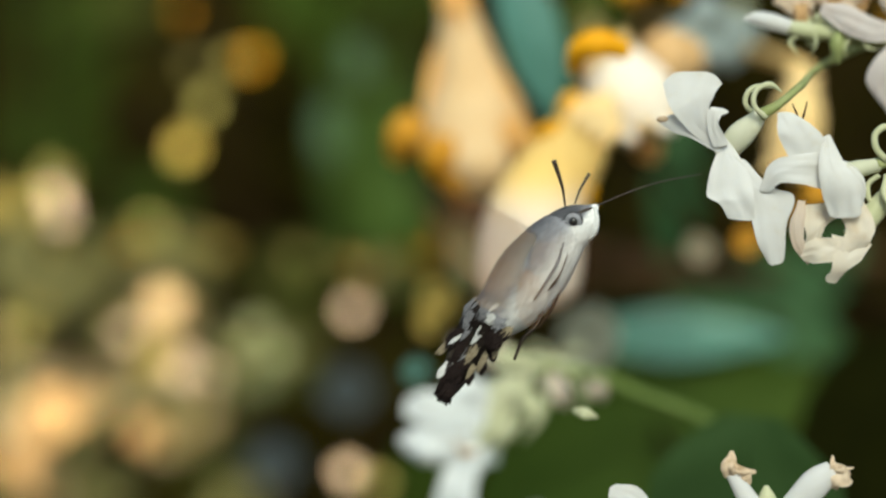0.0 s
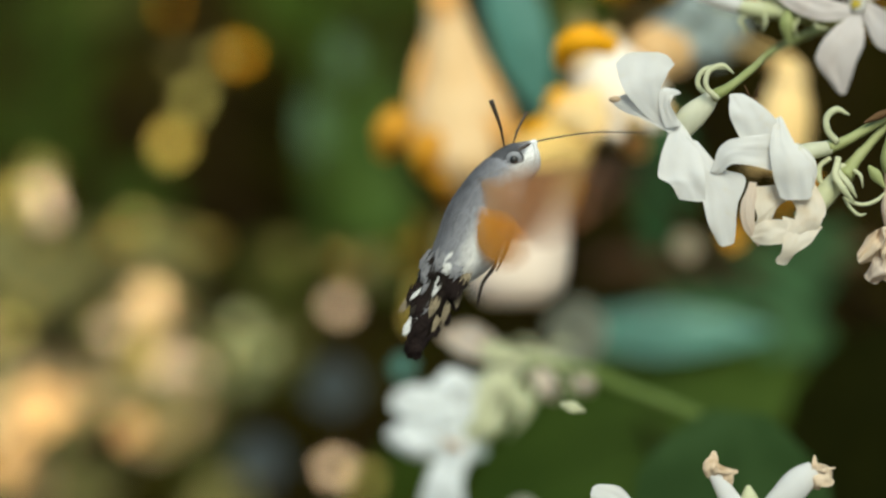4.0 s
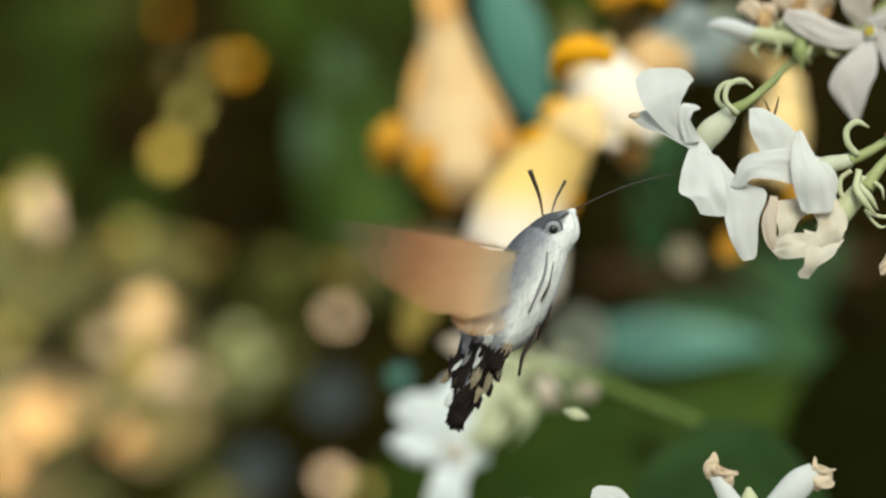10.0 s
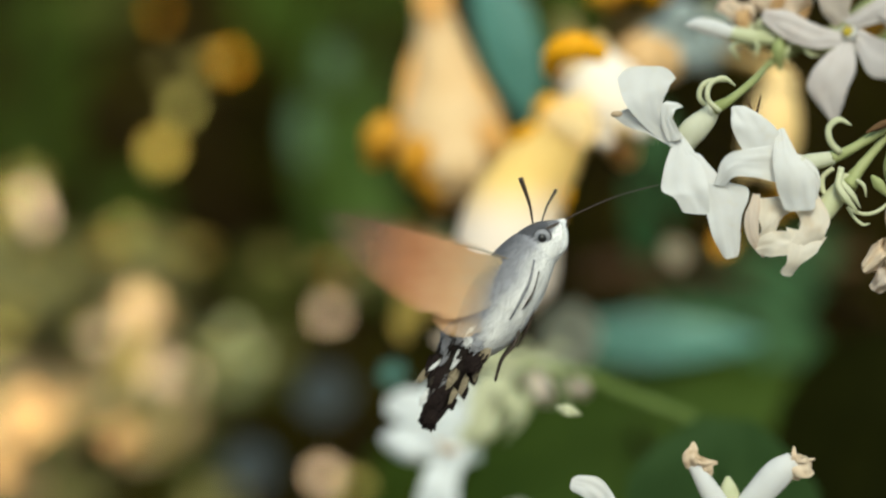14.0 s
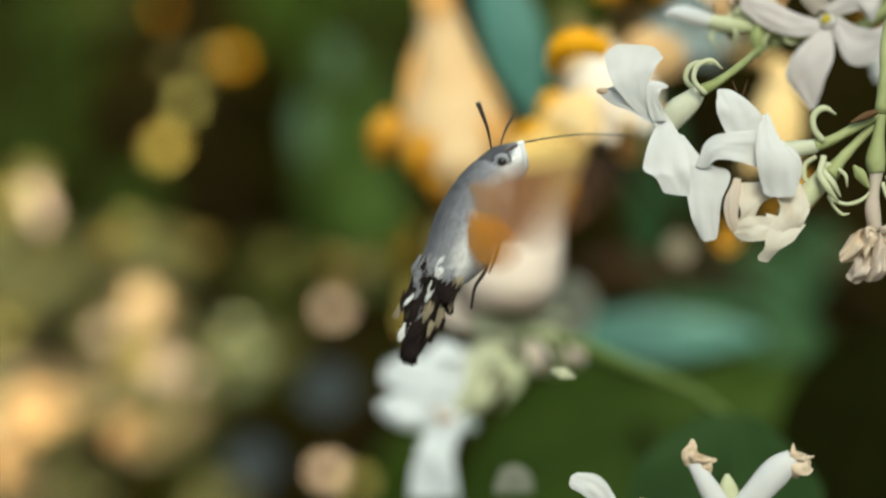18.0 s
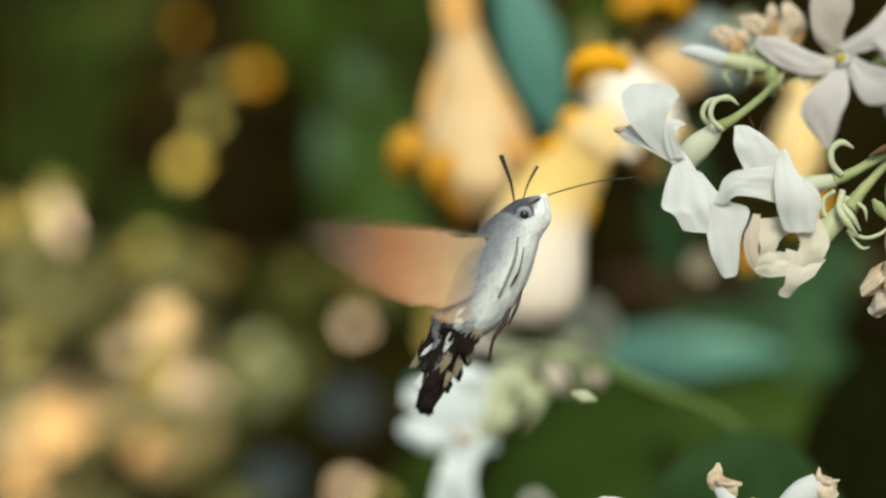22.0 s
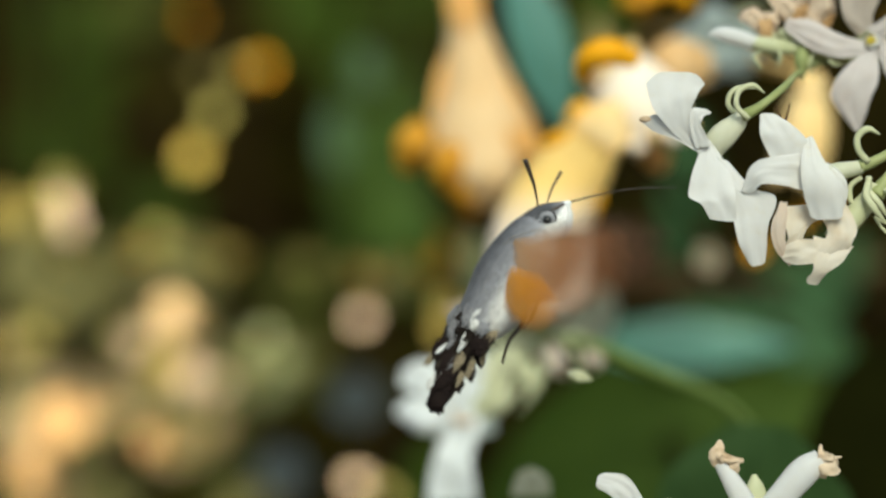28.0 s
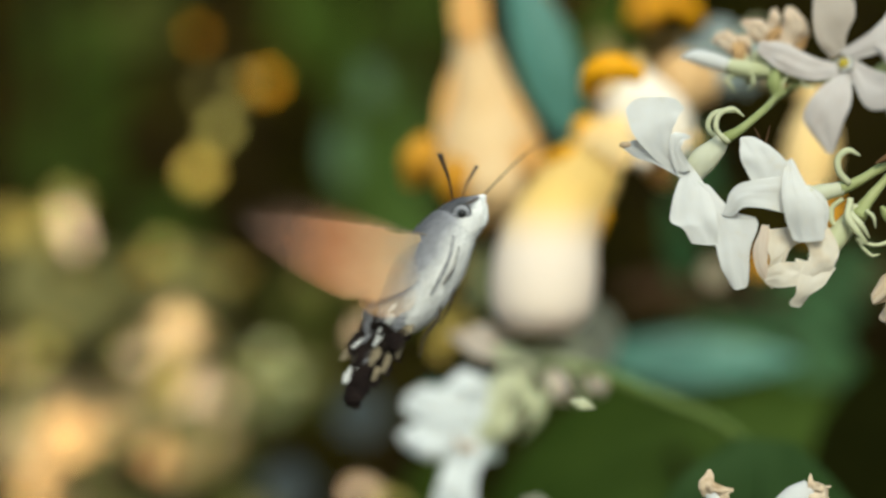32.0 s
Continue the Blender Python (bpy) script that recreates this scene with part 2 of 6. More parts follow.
def coat(name, back, flank, belly, low, high, way):
    """Fur of the moth: one colour on the back, one on the belly, along the thing's own up direction."""
    mat = surface(name, [(0.3, flank), (0.7, flank)], 1500, 0.85, 0, 0.25, stretch=(0.5, 1, 0.5), sheen=0.15, gloss=0.1)
    nodes, links = mat.node_tree.nodes, mat.node_tree.links
    coord = nodes.new("ShaderNodeTexCoord")
    turn = nodes.new("ShaderNodeVectorMath")
    turn.operation = "DOT_PRODUCT"
    turn.inputs[1].default_value = way
    links.new(coord.outputs["Object"], turn.inputs[0])
    speck = nodes.new("ShaderNodeTexNoise")
    speck.inputs["Scale"].default_value = 420
    speck.inputs["Detail"].default_value = 4
    links.new(coord.outputs["Object"], speck.inputs["Vector"])
    shift = nodes.new("ShaderNodeMath")
    shift.operation = "MULTIPLY_ADD"
    shift.inputs[1].default_value = 0.0022
    links.new(speck.outputs[0], shift.inputs[0])
    links.new(turn.outputs["Value"], shift.inputs[2])
    span = nodes.new("ShaderNodeMapRange")
    span.inputs[1].default_value, span.inputs[2].default_value = low + 0.0011, high + 0.0011
    links.new(shift.outputs[0], span.inputs[0])
    ramp = nodes.new("ShaderNodeValToRGB")
    ramp.color_ramp.elements[0].position, ramp.color_ramp.elements[0].color = 0.12, (*belly, 1)
    ramp.color_ramp.elements[1].position, ramp.color_ramp.elements[1].color = 0.85, (*back, 1)
    ramp.color_ramp.elements.new(0.42).color = (*flank, 1)
    links.new(span.outputs[0], ramp.inputs[0])
    grain = nodes.new("ShaderNodeMix")
    grain.data_type, grain.blend_type = "RGBA", "MULTIPLY"
    grain.inputs[0].default_value = 0.35
    links.new(ramp.outputs[0], grain.inputs[6])
    links.new(speck.outputs[0], grain.inputs[7])
    geo = nodes.new("ShaderNodeNewGeometry")
    tone = nodes.new("ShaderNodeMapRange")
    tone.inputs[3].default_value, tone.inputs[4].default_value = 0.80, 1.10
    links.new(geo.outputs["Random Per Island"], tone.inputs[0])
    vary = nodes.new("ShaderNodeMix")
    vary.data_type, vary.blend_type = "RGBA", "MULTIPLY"
    vary.inputs[0].default_value = 1.0
    links.new(grain.outputs[2], vary.inputs[6])
    links.new(tone.outputs[0], vary.inputs[7])
    links.new(vary.outputs[2], nodes["Principled BSDF"].inputs["Base Color"])
    return mat


def fading(name, upper, lower, high, low):
    """A trumpet's petal that pales from its neck down to its mouth."""
    mat = surface(name, [(0.3, upper), (0.7, upper)], 120, 0.6, 0.12, 0.2, gloss=0.2)
    nodes, links = mat.node_tree.nodes, mat.node_tree.links
    coord = nodes.new("ShaderNodeTexCoord")
    split = nodes.new("ShaderNodeSeparateXYZ")
    links.new(coord.outputs["Object"], split.inputs[0])
    span = nodes.new("ShaderNodeMapRange")
    span.interpolation_type = "SMOOTHSTEP"
    span.inputs[1].default_value, span.inputs[2].default_value = low, high
    links.new(split.outputs[2], span.inputs[0])
    tone = nodes.new("ShaderNodeMix")
    tone.data_type = "RGBA"
    tone.inputs[6].default_value, tone.inputs[7].default_value = (*lower, 1), (*upper, 1)
    links.new(span.outputs[0], tone.inputs[0])
    links.new(tone.outputs[2], nodes["Principled BSDF"].inputs["Base Color"])
    return mat


GOLDFADE = fading("golden_to_peach_petal", (0.93, 0.62, 0.20), (0.90, 0.76, 0.63), -0.009, -0.019)
COAT = coat("thorax_fur", (0.10, 0.10, 0.115), (0.29, 0.29, 0.315), (0.84, 0.83, 0.81), -0.0029, 0.0046, (-0.769, 0.10, 0.64))
HEADCOAT = coat("head_fur", (0.09, 0.09, 0.10), (0.27, 0.27, 0.29), (0.86, 0.85, 0.83), -0.0010, 0.0009, (-0.769, 0.0, 0.64))


def wing_scales(name, stops, clear):
    """A wing's thin scales: colours from root to tip, growing sparser and clearer towards the tip."""
    mat = surface(name, [(0.3, stops[0][1]), (0.7, stops[-1][1])], 800, 0.8, 0.35, 0.15, stretch=(0.35, 1, 1.6), gloss=0.08)
    nodes, links = mat.node_tree.nodes, mat.node_tree.links
    coord = nodes.new("ShaderNodeTexCoord")
    split = nodes.new("ShaderNodeSeparateXYZ")
    links.new(coord.outputs["Object"], split.inputs[0])
    speck = nodes.new("ShaderNodeTexNoise")
    speck.inputs["Scale"].default_value = 500
    links.new(coord.outputs["Object"], speck.inputs["Vector"])
    shift = nodes.new("ShaderNodeMath")
    shift.operation = "MULTIPLY_ADD"
    shift.inputs[1].default_value = 0.004
    links.new(speck.outputs[0], shift.inputs[0])
    links.new(split.outputs[0], shift.inputs[2])
    span = nodes.new("ShaderNodeMapRange")
    span.inputs[1].default_value, span.inputs[2].default_value = 0.002, 0.026
    links.new(shift.outputs[0], span.inputs[0])
    ramp = nodes.new("ShaderNodeValToRGB")
    ramp.color_ramp.elements[0].position, ramp.color_ramp.elements[0].color = stops[0][0], (*stops[0][1], 1)
    ramp.color_ramp.elements[1].position, ramp.color_ramp.elements[1].color = stops[-1][0], (*stops[-1][1], 1)
    for at, colour in stops[1:-1]:
        ramp.color_ramp.elements.new(at).color = (*colour, 1)
    links.new(span.outputs[0], ramp.inputs[0])
    links.new(ramp.outputs[0], nodes["Principled BSDF"].inputs["Base Color"])
    links.new(ramp.outputs[0], nodes["Translucent BSDF"].inputs[0])
    share = nodes.new("ShaderNodeFloatCurve")
    curve = share.mapping.curves[0]
    curve.points[0].location, curve.points[1].location = clear[0], clear[-1]
    for point in clear[1:-1]:
        curve.points.new(*point)
    share.mapping.update()
    links.new(span.outputs[0], share.inputs["Value"])
    glass = nodes.new("ShaderNodeBsdfTransparent")
    mix = nodes.new("ShaderNodeMixShader")
    links.new(share.outputs[0], mix.inputs[0])
    links.new(nodes["Mix Shader"].outputs[0], mix.inputs[1])
    links.new(glass.outputs[0], mix.inputs[2])
    links.new(mix.outputs[0], nodes["Material Output"].inputs[0])
    return mat


FOREWING = wing_scales("forewing_scales", [(0.0, (0.50, 0.21, 0.07)), (0.4, (0.33, 0.13, 0.045)), (0.75, (0.18, 0.08, 0.04)), (1.0, (0.10, 0.06, 0.04))], [(0.0, 0.66), (0.25, 0.54), (0.55, 0.60), (1.0, 0.95)])
UNDERWING = wing_scales("underwing_scales", [(0.05, (0.80, 0.64, 0.42)), (0.22, (0.77, 0.49, 0.27)), (0.5, (0.58, 0.26, 0.125)), (0.75, (0.34, 0.19, 0.13)), (1.0, (0.15, 0.12, 0.11))], [(0.0, 0.45), (0.25, 0.17), (0.55, 0.26), (0.8, 0.62), (1.0, 0.96)])
HINDWING = wing_scales("hindwing_scales", [(0.0, (0.66, 0.27, 0.02)), (0.25, (0.70, 0.28, 0.015)), (0.42, (0.46, 0.18, 0.03)), (1.0, (0.20, 0.10, 0.05))], [(0.0, 0.45), (0.12, 0.30), (0.25, 0.42), (0.4, 0.78), (1.0, 0.95)])


# ---- shapes ----
def spot(u, v, d, out=0.0):
    """The place at bearing u across and v down, d metres ahead of the lens, moved out metres nearer."""
    return Vector(((u - 784) / UNIT * d, d - out, EYE_Z - (v - 441) / UNIT * d))


def smooth(points, n):
    """n + 1 places along a Catmull-Rom line through the points (any width of tuple)."""
    pts = [np.array(p, dtype=float) for p in points]
    pts = [2 * pts[0] - pts[1]] + pts + [2 * pts[-1] - pts[-2]]
    spans = len(pts) - 3
    out = []
    for i in range(n + 1):
        f = min(i / n * spans, spans - 1e-6)
        k, f = int(f), f - int(f)
        a, b, c, d = pts[k:k + 4]
        out.append(0.5 * (2 * b + (c - a) * f + (2 * a - 5 * b + 4 * c - d) * f * f + (3 * b - a - 3 * c + d) * f ** 3))
    return out


def tube(points, radii, ring=10, n=14, flat=1.0, rough=0.0):
    """A closed round body along a smooth line; flat squeezes it in depth."""
    bm = bmesh.new()
    line = [Vector(p) for p in smooth(points, n)]
    size = [float(r[0]) for r in smooth([(r, 0) for r in radii], n)]
    rings = []
    for i, p in enumerate(line):
        along = (line[min(i + 1, n)] - line[max(i - 1, 0)]).normalized()
        side = along.cross(Vector((0, 1, 0)))
        side = side.normalized() if side.length > 0.05 else Vector((1, 0, 0))
        deep = side.cross(along).normalized()
        r = max(size[i], 1e-5)
        row = []
        for k in range(ring):
            a = 2 * math.pi * k / ring
            w = 1 + rough * noise.noise(p * 900 + Vector((k * 3.1, 0, 0)))
            row.append(bm.verts.new(p + (side * math.cos(a) + deep * math.sin(a) * flat) * r * w))
        rings.append(row)
    for a, b in zip(rings, rings[1:]):
        for k in range(ring):
            bm.faces.new((a[k], a[(k + 1) % ring], b[(k + 1) % ring], b[k]))
    bm.faces.new(rings[0][::-1])
    bm.faces.new(rings[-1])
    return bm


def sheet(points, widths, face=(0, -1, 0), cup=0.0, thick=0.00025, rows=12, cols=6, wave=0.0, twist=0.0, seed=0, fold=0.0, ragged=0.06):
    """A thin closed blade along a smooth line: its width at each point, cupped across, creased, waved and twisted."""
    bm = bmesh.new()
    line = [Vector(p) for p in smooth(points, rows)]
    size = [float(w[0]) for w in smooth([(w, 0) for w in widths], rows)]
    face = Vector(face).normalized()
    front, back = [], []
    for i, p in enumerate(line):
        along = (line[min(i + 1, rows)] - line[max(i - 1, 0)]).normalized()
        up = (face - along * face.dot(along)).normalized()
        up = Matrix.Rotation(radians(twist) * (i / rows - 0.5), 3, along) @ up
        side = along.cross(up).normalized()
        w = max(size[i], 1e-5)
        f_row, b_row = [], []
        for k in range(cols + 1):
            s = 2 * k / cols - 1
            bend = cup * w * (0.35 - s * s) + wave * w * noise.noise(Vector((seed * 7.3 + i / rows * 3.1, s * 1.4, seed))) - fold * w * abs(s)
            ruffle = 1 + ragged * noise.noise(Vector((i * 0.9, seed * 3.7, 5.0 if s > 0 else 0.0))) + 0.15 * ragged * noise.noise(Vector((i * 2.3, seed * 1.7, 9.0 if s > 0 else 2.0)))
            q = p + side * (s * w * 0.5 * ruffle) + up * bend
            t = thick * (1 - 0.5 * s * s)
            f_row.append(bm.verts.new(q + up * t))
            b_row.append(bm.verts.new(q - up * t))
        front.append(f_row)
        back.append(b_row)
    for i in range(rows):
        for k in range(cols):
            bm.faces.new((front[i][k], front[i][k + 1], front[i + 1][k + 1], front[i + 1][k]))
            bm.faces.new((back[i][k + 1], back[i][k], back[i + 1][k], back[i + 1][k + 1]))
        bm.faces.new((back[i][0], front[i][0], front[i + 1][0], back[i + 1][0]))
        bm.faces.new((front[i][cols], back[i][cols], back[i + 1][cols], front[i + 1][cols]))
    for k in range(cols):
        bm.faces.new((back[0][k], back[0][k + 1], front[0][k + 1], front[0][k]))
        bm.faces.new((front[rows][k], front[rows][k + 1], back[rows][k + 1], back[rows][k]))
    both = set(front[0] + back[0] + front[-1] + back[-1] + [r[0] for r in front + back] + [r[-1] for r in front + back])
    for e in bm.edges:
        if e.verts[0] in both and e.verts[1] in both:
            e.smooth = False
    return bm


def ball(at, r, squeeze=(1, 1, 1), seg=16):
    bm = bmesh.new()
    bmesh.ops.create_uvsphere(bm, u_segments=seg, v_segments=max(8, seg // 2), radius=r)
    for v in bm.verts:
        v.co = Vector((v.co.x * squeeze[0], v.co.y * squeeze[1], v.co.z * squeeze[2])) + Vector(at)
    return bm


def root_of(ob):
    while ob.parent:
        ob = ob.parent
    return ob


def part(name, bm, material, parent, label=""):
    """One mesh object under a thing or a part; the bmesh is given in the place's metres."""
    bmesh.ops.recalc_face_normals(bm, faces=bm.faces)
    mesh = bpy.data.meshes.new(name)
    base = root_of(parent).location
    for v in bm.verts:
        v.co -= base
    bm.to_mesh(mesh)
    bm.free()
    for p in mesh.polygons:
        p.use_smooth = True
    mesh.materials.append(material)
    ob = new(name, mesh)
    ob.parent = parent
    return tagged(ob, label)


def thing(name, base, label, category, group="", kind=""):
    ob = new(name)
    ob.empty_display_size = 0.01
    ob.location = base
    return tagged(ob, label, category, group, kind)


def solid(name, bm, material, label, category, group="", kind=""):
    """A thing that is one mesh, with its origin at its lowest point."""
    bmesh.ops.recalc_face_normals(bm, faces=bm.faces)
    low = min(bm.verts, key=lambda v: v.co.z).co.copy()
    for v in bm.verts:
        v.co -= low
    mesh = bpy.data.meshes.new(name)
    bm.to_mesh(mesh)
    bm.free()
    for p in mesh.polygons:
        p.use_smooth = True
    mesh.materials.append(material)
    ob = new(name, mesh)
    ob.location = low
    return tagged(ob, label, category, group, kind)


def px(d):
    return d / UNIT


def blade(d, pts, widths, **more):
    """sheet() by bearings: each point is (u, v, out in mm), each width in bearing units."""
    return sheet([spot(p[0], p[1], d, p[2] / 1000) for p in pts], [w * px(d) for w in widths], **more)


def rod(d, pts, radii, **more):
    return tube([spot(p[0], p[1], d, p[2] / 1000) for p in pts], [r * px(d) for r in radii], **more)


# ---- ground, hedge, vine ----
bm = bmesh.new()
bmesh.ops.create_grid(bm, x_segments=120, y_segments=120, size=1.0)
for v in bm.verts:
    r = max(abs(v.co.x), abs(v.co.y))
    v.co *= 4 + 600 * r ** 6
    v.co.z = 0.02 * noise.noise(v.co * 1.7) + 0.008 * noise.noise(v.co * 9)
ground = solid("ground", bm, SOIL, "bare brown garden soil under the hedge", "ground", kind="structure")
ground.location = (ground.location.x, ground.location.y, ground.location.z)


def leaf_mass(count, box, size, seed, face=(0, -1, 0.4), bow=0.0):
    """Many small pointed leaves in one mesh, turned at random about a common facing; bow bends the mass towards its ends."""
    rng = np.random.default_rng(seed)
    verts, faces = [], []
    for i in range(count):
        c = Vector([rng.uniform(a, b) for a, b in box])
        if bow:
            c.y -= bow * (c.x / box[0][1]) ** 2
            c.z = box[2][0] + (c.z - box[2][0]) * (1 - 0.10 * noise.noise(Vector((c.x * 1.3, 0, 5))) - 0.12 * abs(c.x / box[0][1]) ** 3)
        n = (Vector(face) + Vector(rng.normal(0, 0.55, 3))).normalized()
        t = n.cross(Vector(rng.normal(0, 1, 3))).normalized()
        s = n.cross(t)
        L = size * rng.uniform(0.6, 1.35)
        W = L * rng.uniform(0.22, 0.32)
        k = len(verts)
        for a, b, h in ((-1, 0, 0), (-0.45, 0.85, 0.10), (0.25, 0.95, 0.10), (1, 0, -0.12), (0.25, -0.95, 0.10), (-0.45, -0.85, 0.10), (-0.4, 0, 0.0), (0.3, 0, 0.0)):
            verts.append(c + t * (a * L * 0.5) + s * (b * W) + n * (h * L))
        for q in ((0, 1, 6), (1, 2, 7, 6), (2, 3, 7), (3, 4, 7), (4, 5, 6, 7), (5, 0, 6)):
            faces.append([k + j for j in q])
    mesh = bpy.data.meshes.new("leaves")
    mesh.from_pydata(verts, [], faces)
    return mesh


hedge = thing("hedge", (0, 1.7, 0), "dense green garden hedge, deep shade put into its colour", "hedge")
bm = bmesh.new()
bmesh.ops.create_grid(bm, x_segments=60, y_segments=40, size=1.0)
for v in bm.verts:
    x, z = v.co.x, v.co.y
    v.co = Vector((x * 2.5, 1.75 - 0.45 * x * x + 0.16 * noise.noise(Vector((x * 5, z * 5, 3))), 1.13 + z * 1.15))
bmesh.ops.solidify(bm, geom=bm.faces[:], thickness=0.25)
part("twig_core", bm, SHADE, hedge, "tangle of twigs, shade put into its dark colour")
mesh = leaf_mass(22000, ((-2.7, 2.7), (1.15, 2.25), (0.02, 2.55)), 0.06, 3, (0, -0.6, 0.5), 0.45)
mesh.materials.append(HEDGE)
leaves = new("hedge_leaves", mesh)
leaves.parent = hedge
mesh.transform(Matrix.Translation((0, -1.7, 0)))
tagged(leaves, "small dark green and brown leaves", kind="stuff")

vine = thing("jasmine_vine", (0.15, 0.36, 0), "woody jasmine vine climbing out of the soil", "vine")
part("trunk", tube([(0.17, 0.40, -0.05), (0.15, 0.37, 0.4), (0.165, 0.36, 0.8), (0.145, 0.345, 1.2), (0.15, 0.35, 1.5), (0.13, 0.37, 1.75)],
                   [0.012, 0.010, 0.008, 0.007, 0.005, 0.003], 12, 40, rough=0.3), BARK, vine, "thin twisted brown bark")
for pts, rr in (([(0.148, 0.347, 1.27), (0.11, 0.33, 1.33), (0.075, 0.32, 1.355)], [0.004, 0.0025, 0.0016]),
                ([(0.16, 0.358, 1.0), (0.09, 0.335, 1.13), (0.045, 0.32, 1.225)], [0.004, 0.003, 0.0016]),
                ([(0.16, 0.36, 0.95), (0.09, 0.42, 1.10), (0.049, 0.402, 1.247)], [0.004, 0.003, 0.0014])):
    part("side_shoot", tube(pts, rr, 10, 16, rough=0.2), DRYSTEM, vine, "slender brown side shoot")


# ---- the shrub's branches ----
shrub = thing("shrub", (0, 0.80, 0), "open shrub of thin brown branches behind the flowers", "shrub")
BRANCHES = []
for k in range(10):
    x = -0.21 + k * 0.047
    y = 0.80 + 0.05 * math.sin(k * 2.3)
    line = [(x * 0.5, 0.95, -0.03), (x * 0.8, y + 0.10, 0.5), (x + 0.02 * math.sin(k * 5), y + 0.03, 1.0), (x + 0.012 * math.sin(k * 3), y, 1.25), (x + 0.03 * math.sin(k * 1.7), y - 0.02, 1.50)]
    part("branch", tube(line, [0.007, 0.005, 0.0035, 0.0028, 0.0016], 8, 30, rough=0.25), DARKTWIG, shrub)
    BRANCHES += [Vector(q) for q in smooth(line, 60)]


def petiole(start, parent, r=0.0009, material=None):
    """A stalk from the start to the nearest branch of the shrub, bowing away from the lens."""
    end = min(BRANCHES, key=lambda q: (q - start).length + 2.0 * max(0, start.y + 0.02 - q.y))
    mid = start.lerp(end, 0.5) + Vector((0, 0.25 * abs(end.x - start.x), 0.01))
    return part("petiole", tube([start, mid, end], [r, r * 0.9, r * 1.3], 6, 12), material or DARKTWIG, parent, "thin stalk")


# ---- large blurred leaves ----
def big_leaf(d, pts, widths, material, label, face=(0, -1, 0.3), cup=-0.12, **more):
    """A glossy leaf: the blade with a raised midrib below it, on a stalk that runs back to the shrub."""
    first = spot(*pts[0][:2], d)
    ob = thing("leaf", first, label, "leaf", "broad leaves behind the flowers")
    part("blade", blade(d, pts, widths, face=face, cup=cup, thick=0.0003, rows=18, cols=10, wave=0.05, seed=len(bpy.data.objects), **more), material, ob)
    mid = [(p[0], p[1], p[2] - 0.6) for p in pts]
    part("midrib", rod(d, mid, [w * 0.012 + 2 for w in widths], ring=6), material, ob)
    petiole(first, ob, 0.0012)
    return ob


DARK = "dark green leaf in the shade behind the flowers"
SHRUBLEAF = "long green leaf hanging in the shrub"
# separate blade added as the sky highlight on the sea-green leaf below
big_leaf(0.50, [(1370, 610, 0), (1280, 610, 1), (1160, 610, 1), (1038, 606, 0)], [8, 66, 104, 62], BLUELEAF, "broad blue-green blade added as the sky highlight", face=(0, -1, 0.6), cup=-0.03)
big_leaf(0.52, [(1470, 610, 0), (1390, 612, 1), (1250, 614, 1), (1030, 616, 0)], [20, 130, 160, 56], SEALEAF, "sea-green leaf under the shining one", face=(0, -1, 0.5), cup=-0.03)
big_leaf(0.378, [(1290, 1120, 0), (1288, 1000, 3), (1290, 860, 5), (1300, 748, 4)], [60, 290, 330, 100], ROUNDLEAF, "broad rounded green leaf beside the withered flowers", face=(0, -1, 0.35))
big_leaf(0.50, [(1440, 690, 0), (1220, 750, 3), (1010, 820, 4), (830, 930, 0)], [40, 270, 300, 80], FOLIAGE, DARK, face=(0, -1, 0.3))
big_leaf(0.47, [(1620, 600, 0), (1560, 700, 3), (1500, 820, 3), (1460, 960, 0)], [60, 240, 260, 60], SHADELEAF, DARK, face=(0, -1, 0.0))
big_leaf(0.60, [(1490, 430, 0), (1400, 500, 3), (1290, 545, 3), (1150, 560, 0)], [30, 140, 140, 20], SEALEAF, "green leaf hanging below the white flowers")
big_leaf(0.53, [(1480, 640, 0), (1420, 625, 1), (1340, 608, 1), (1250, 596, 0)], [30, 100, 110, 30], FOLIAGE, "green leaf beside the shining one", face=(0, -1, 0.4), cup=-0.03)
big_leaf(0.435, [(860, -90, 0), (900, 30, 2), (930, 130, 2), (965, 235, 0)], [40, 105, 105, 20], TEALLEAF, "narrow leaf with sky sheen put into its blue-green", face=(0.2, -1, 0.7))
big_leaf(0.95, [(640, 10, 0), (628, 150, 3), (612, 290, 3), (600, 480, 0)], [40, 130, 130, 30], FERN, SHRUBLEAF, face=(0, -1, 0.5))
big_leaf(0.80, [(625, 60, 0), (612, 120, 2), (596, 190, 2), (575, 260, 0)], [10, 46, 50, 10], FOLIAGE, SHRUBLEAF, face=(0, -1, 0.6))
big_leaf(0.85, [(720, -120, 0), (690, -20, 3), (660, 60, 3), (640, 160, 0)], [40, 140, 130, 20], LEAF, SHRUBLEAF, face=(0, -1, 0.5))
big_leaf(0.70, [(690, 120, 0), (680, 210, 3), (665, 300, 3), (660, 400, 0)], [20, 70, 70, 20], FERN, SHRUBLEAF, face=(0, -1, 0.5))
big_leaf(0.52, [(1185, 200, 0), (1180, 290, 2), (1170, 380, 2), (1150, 480, 0)], [20, 90, 90, 20], SEALEAF, "green leaf between the blossoms", face=(0, -1, 0.6))
big_leaf(0.60, [(1050, -60, 0), (1020, 40, 2), (990, 130, 2), (960, 240, 0)], [30, 100, 90, 20], LEAF, "green leaf between the blossoms", face=(0, -1, 0.4))
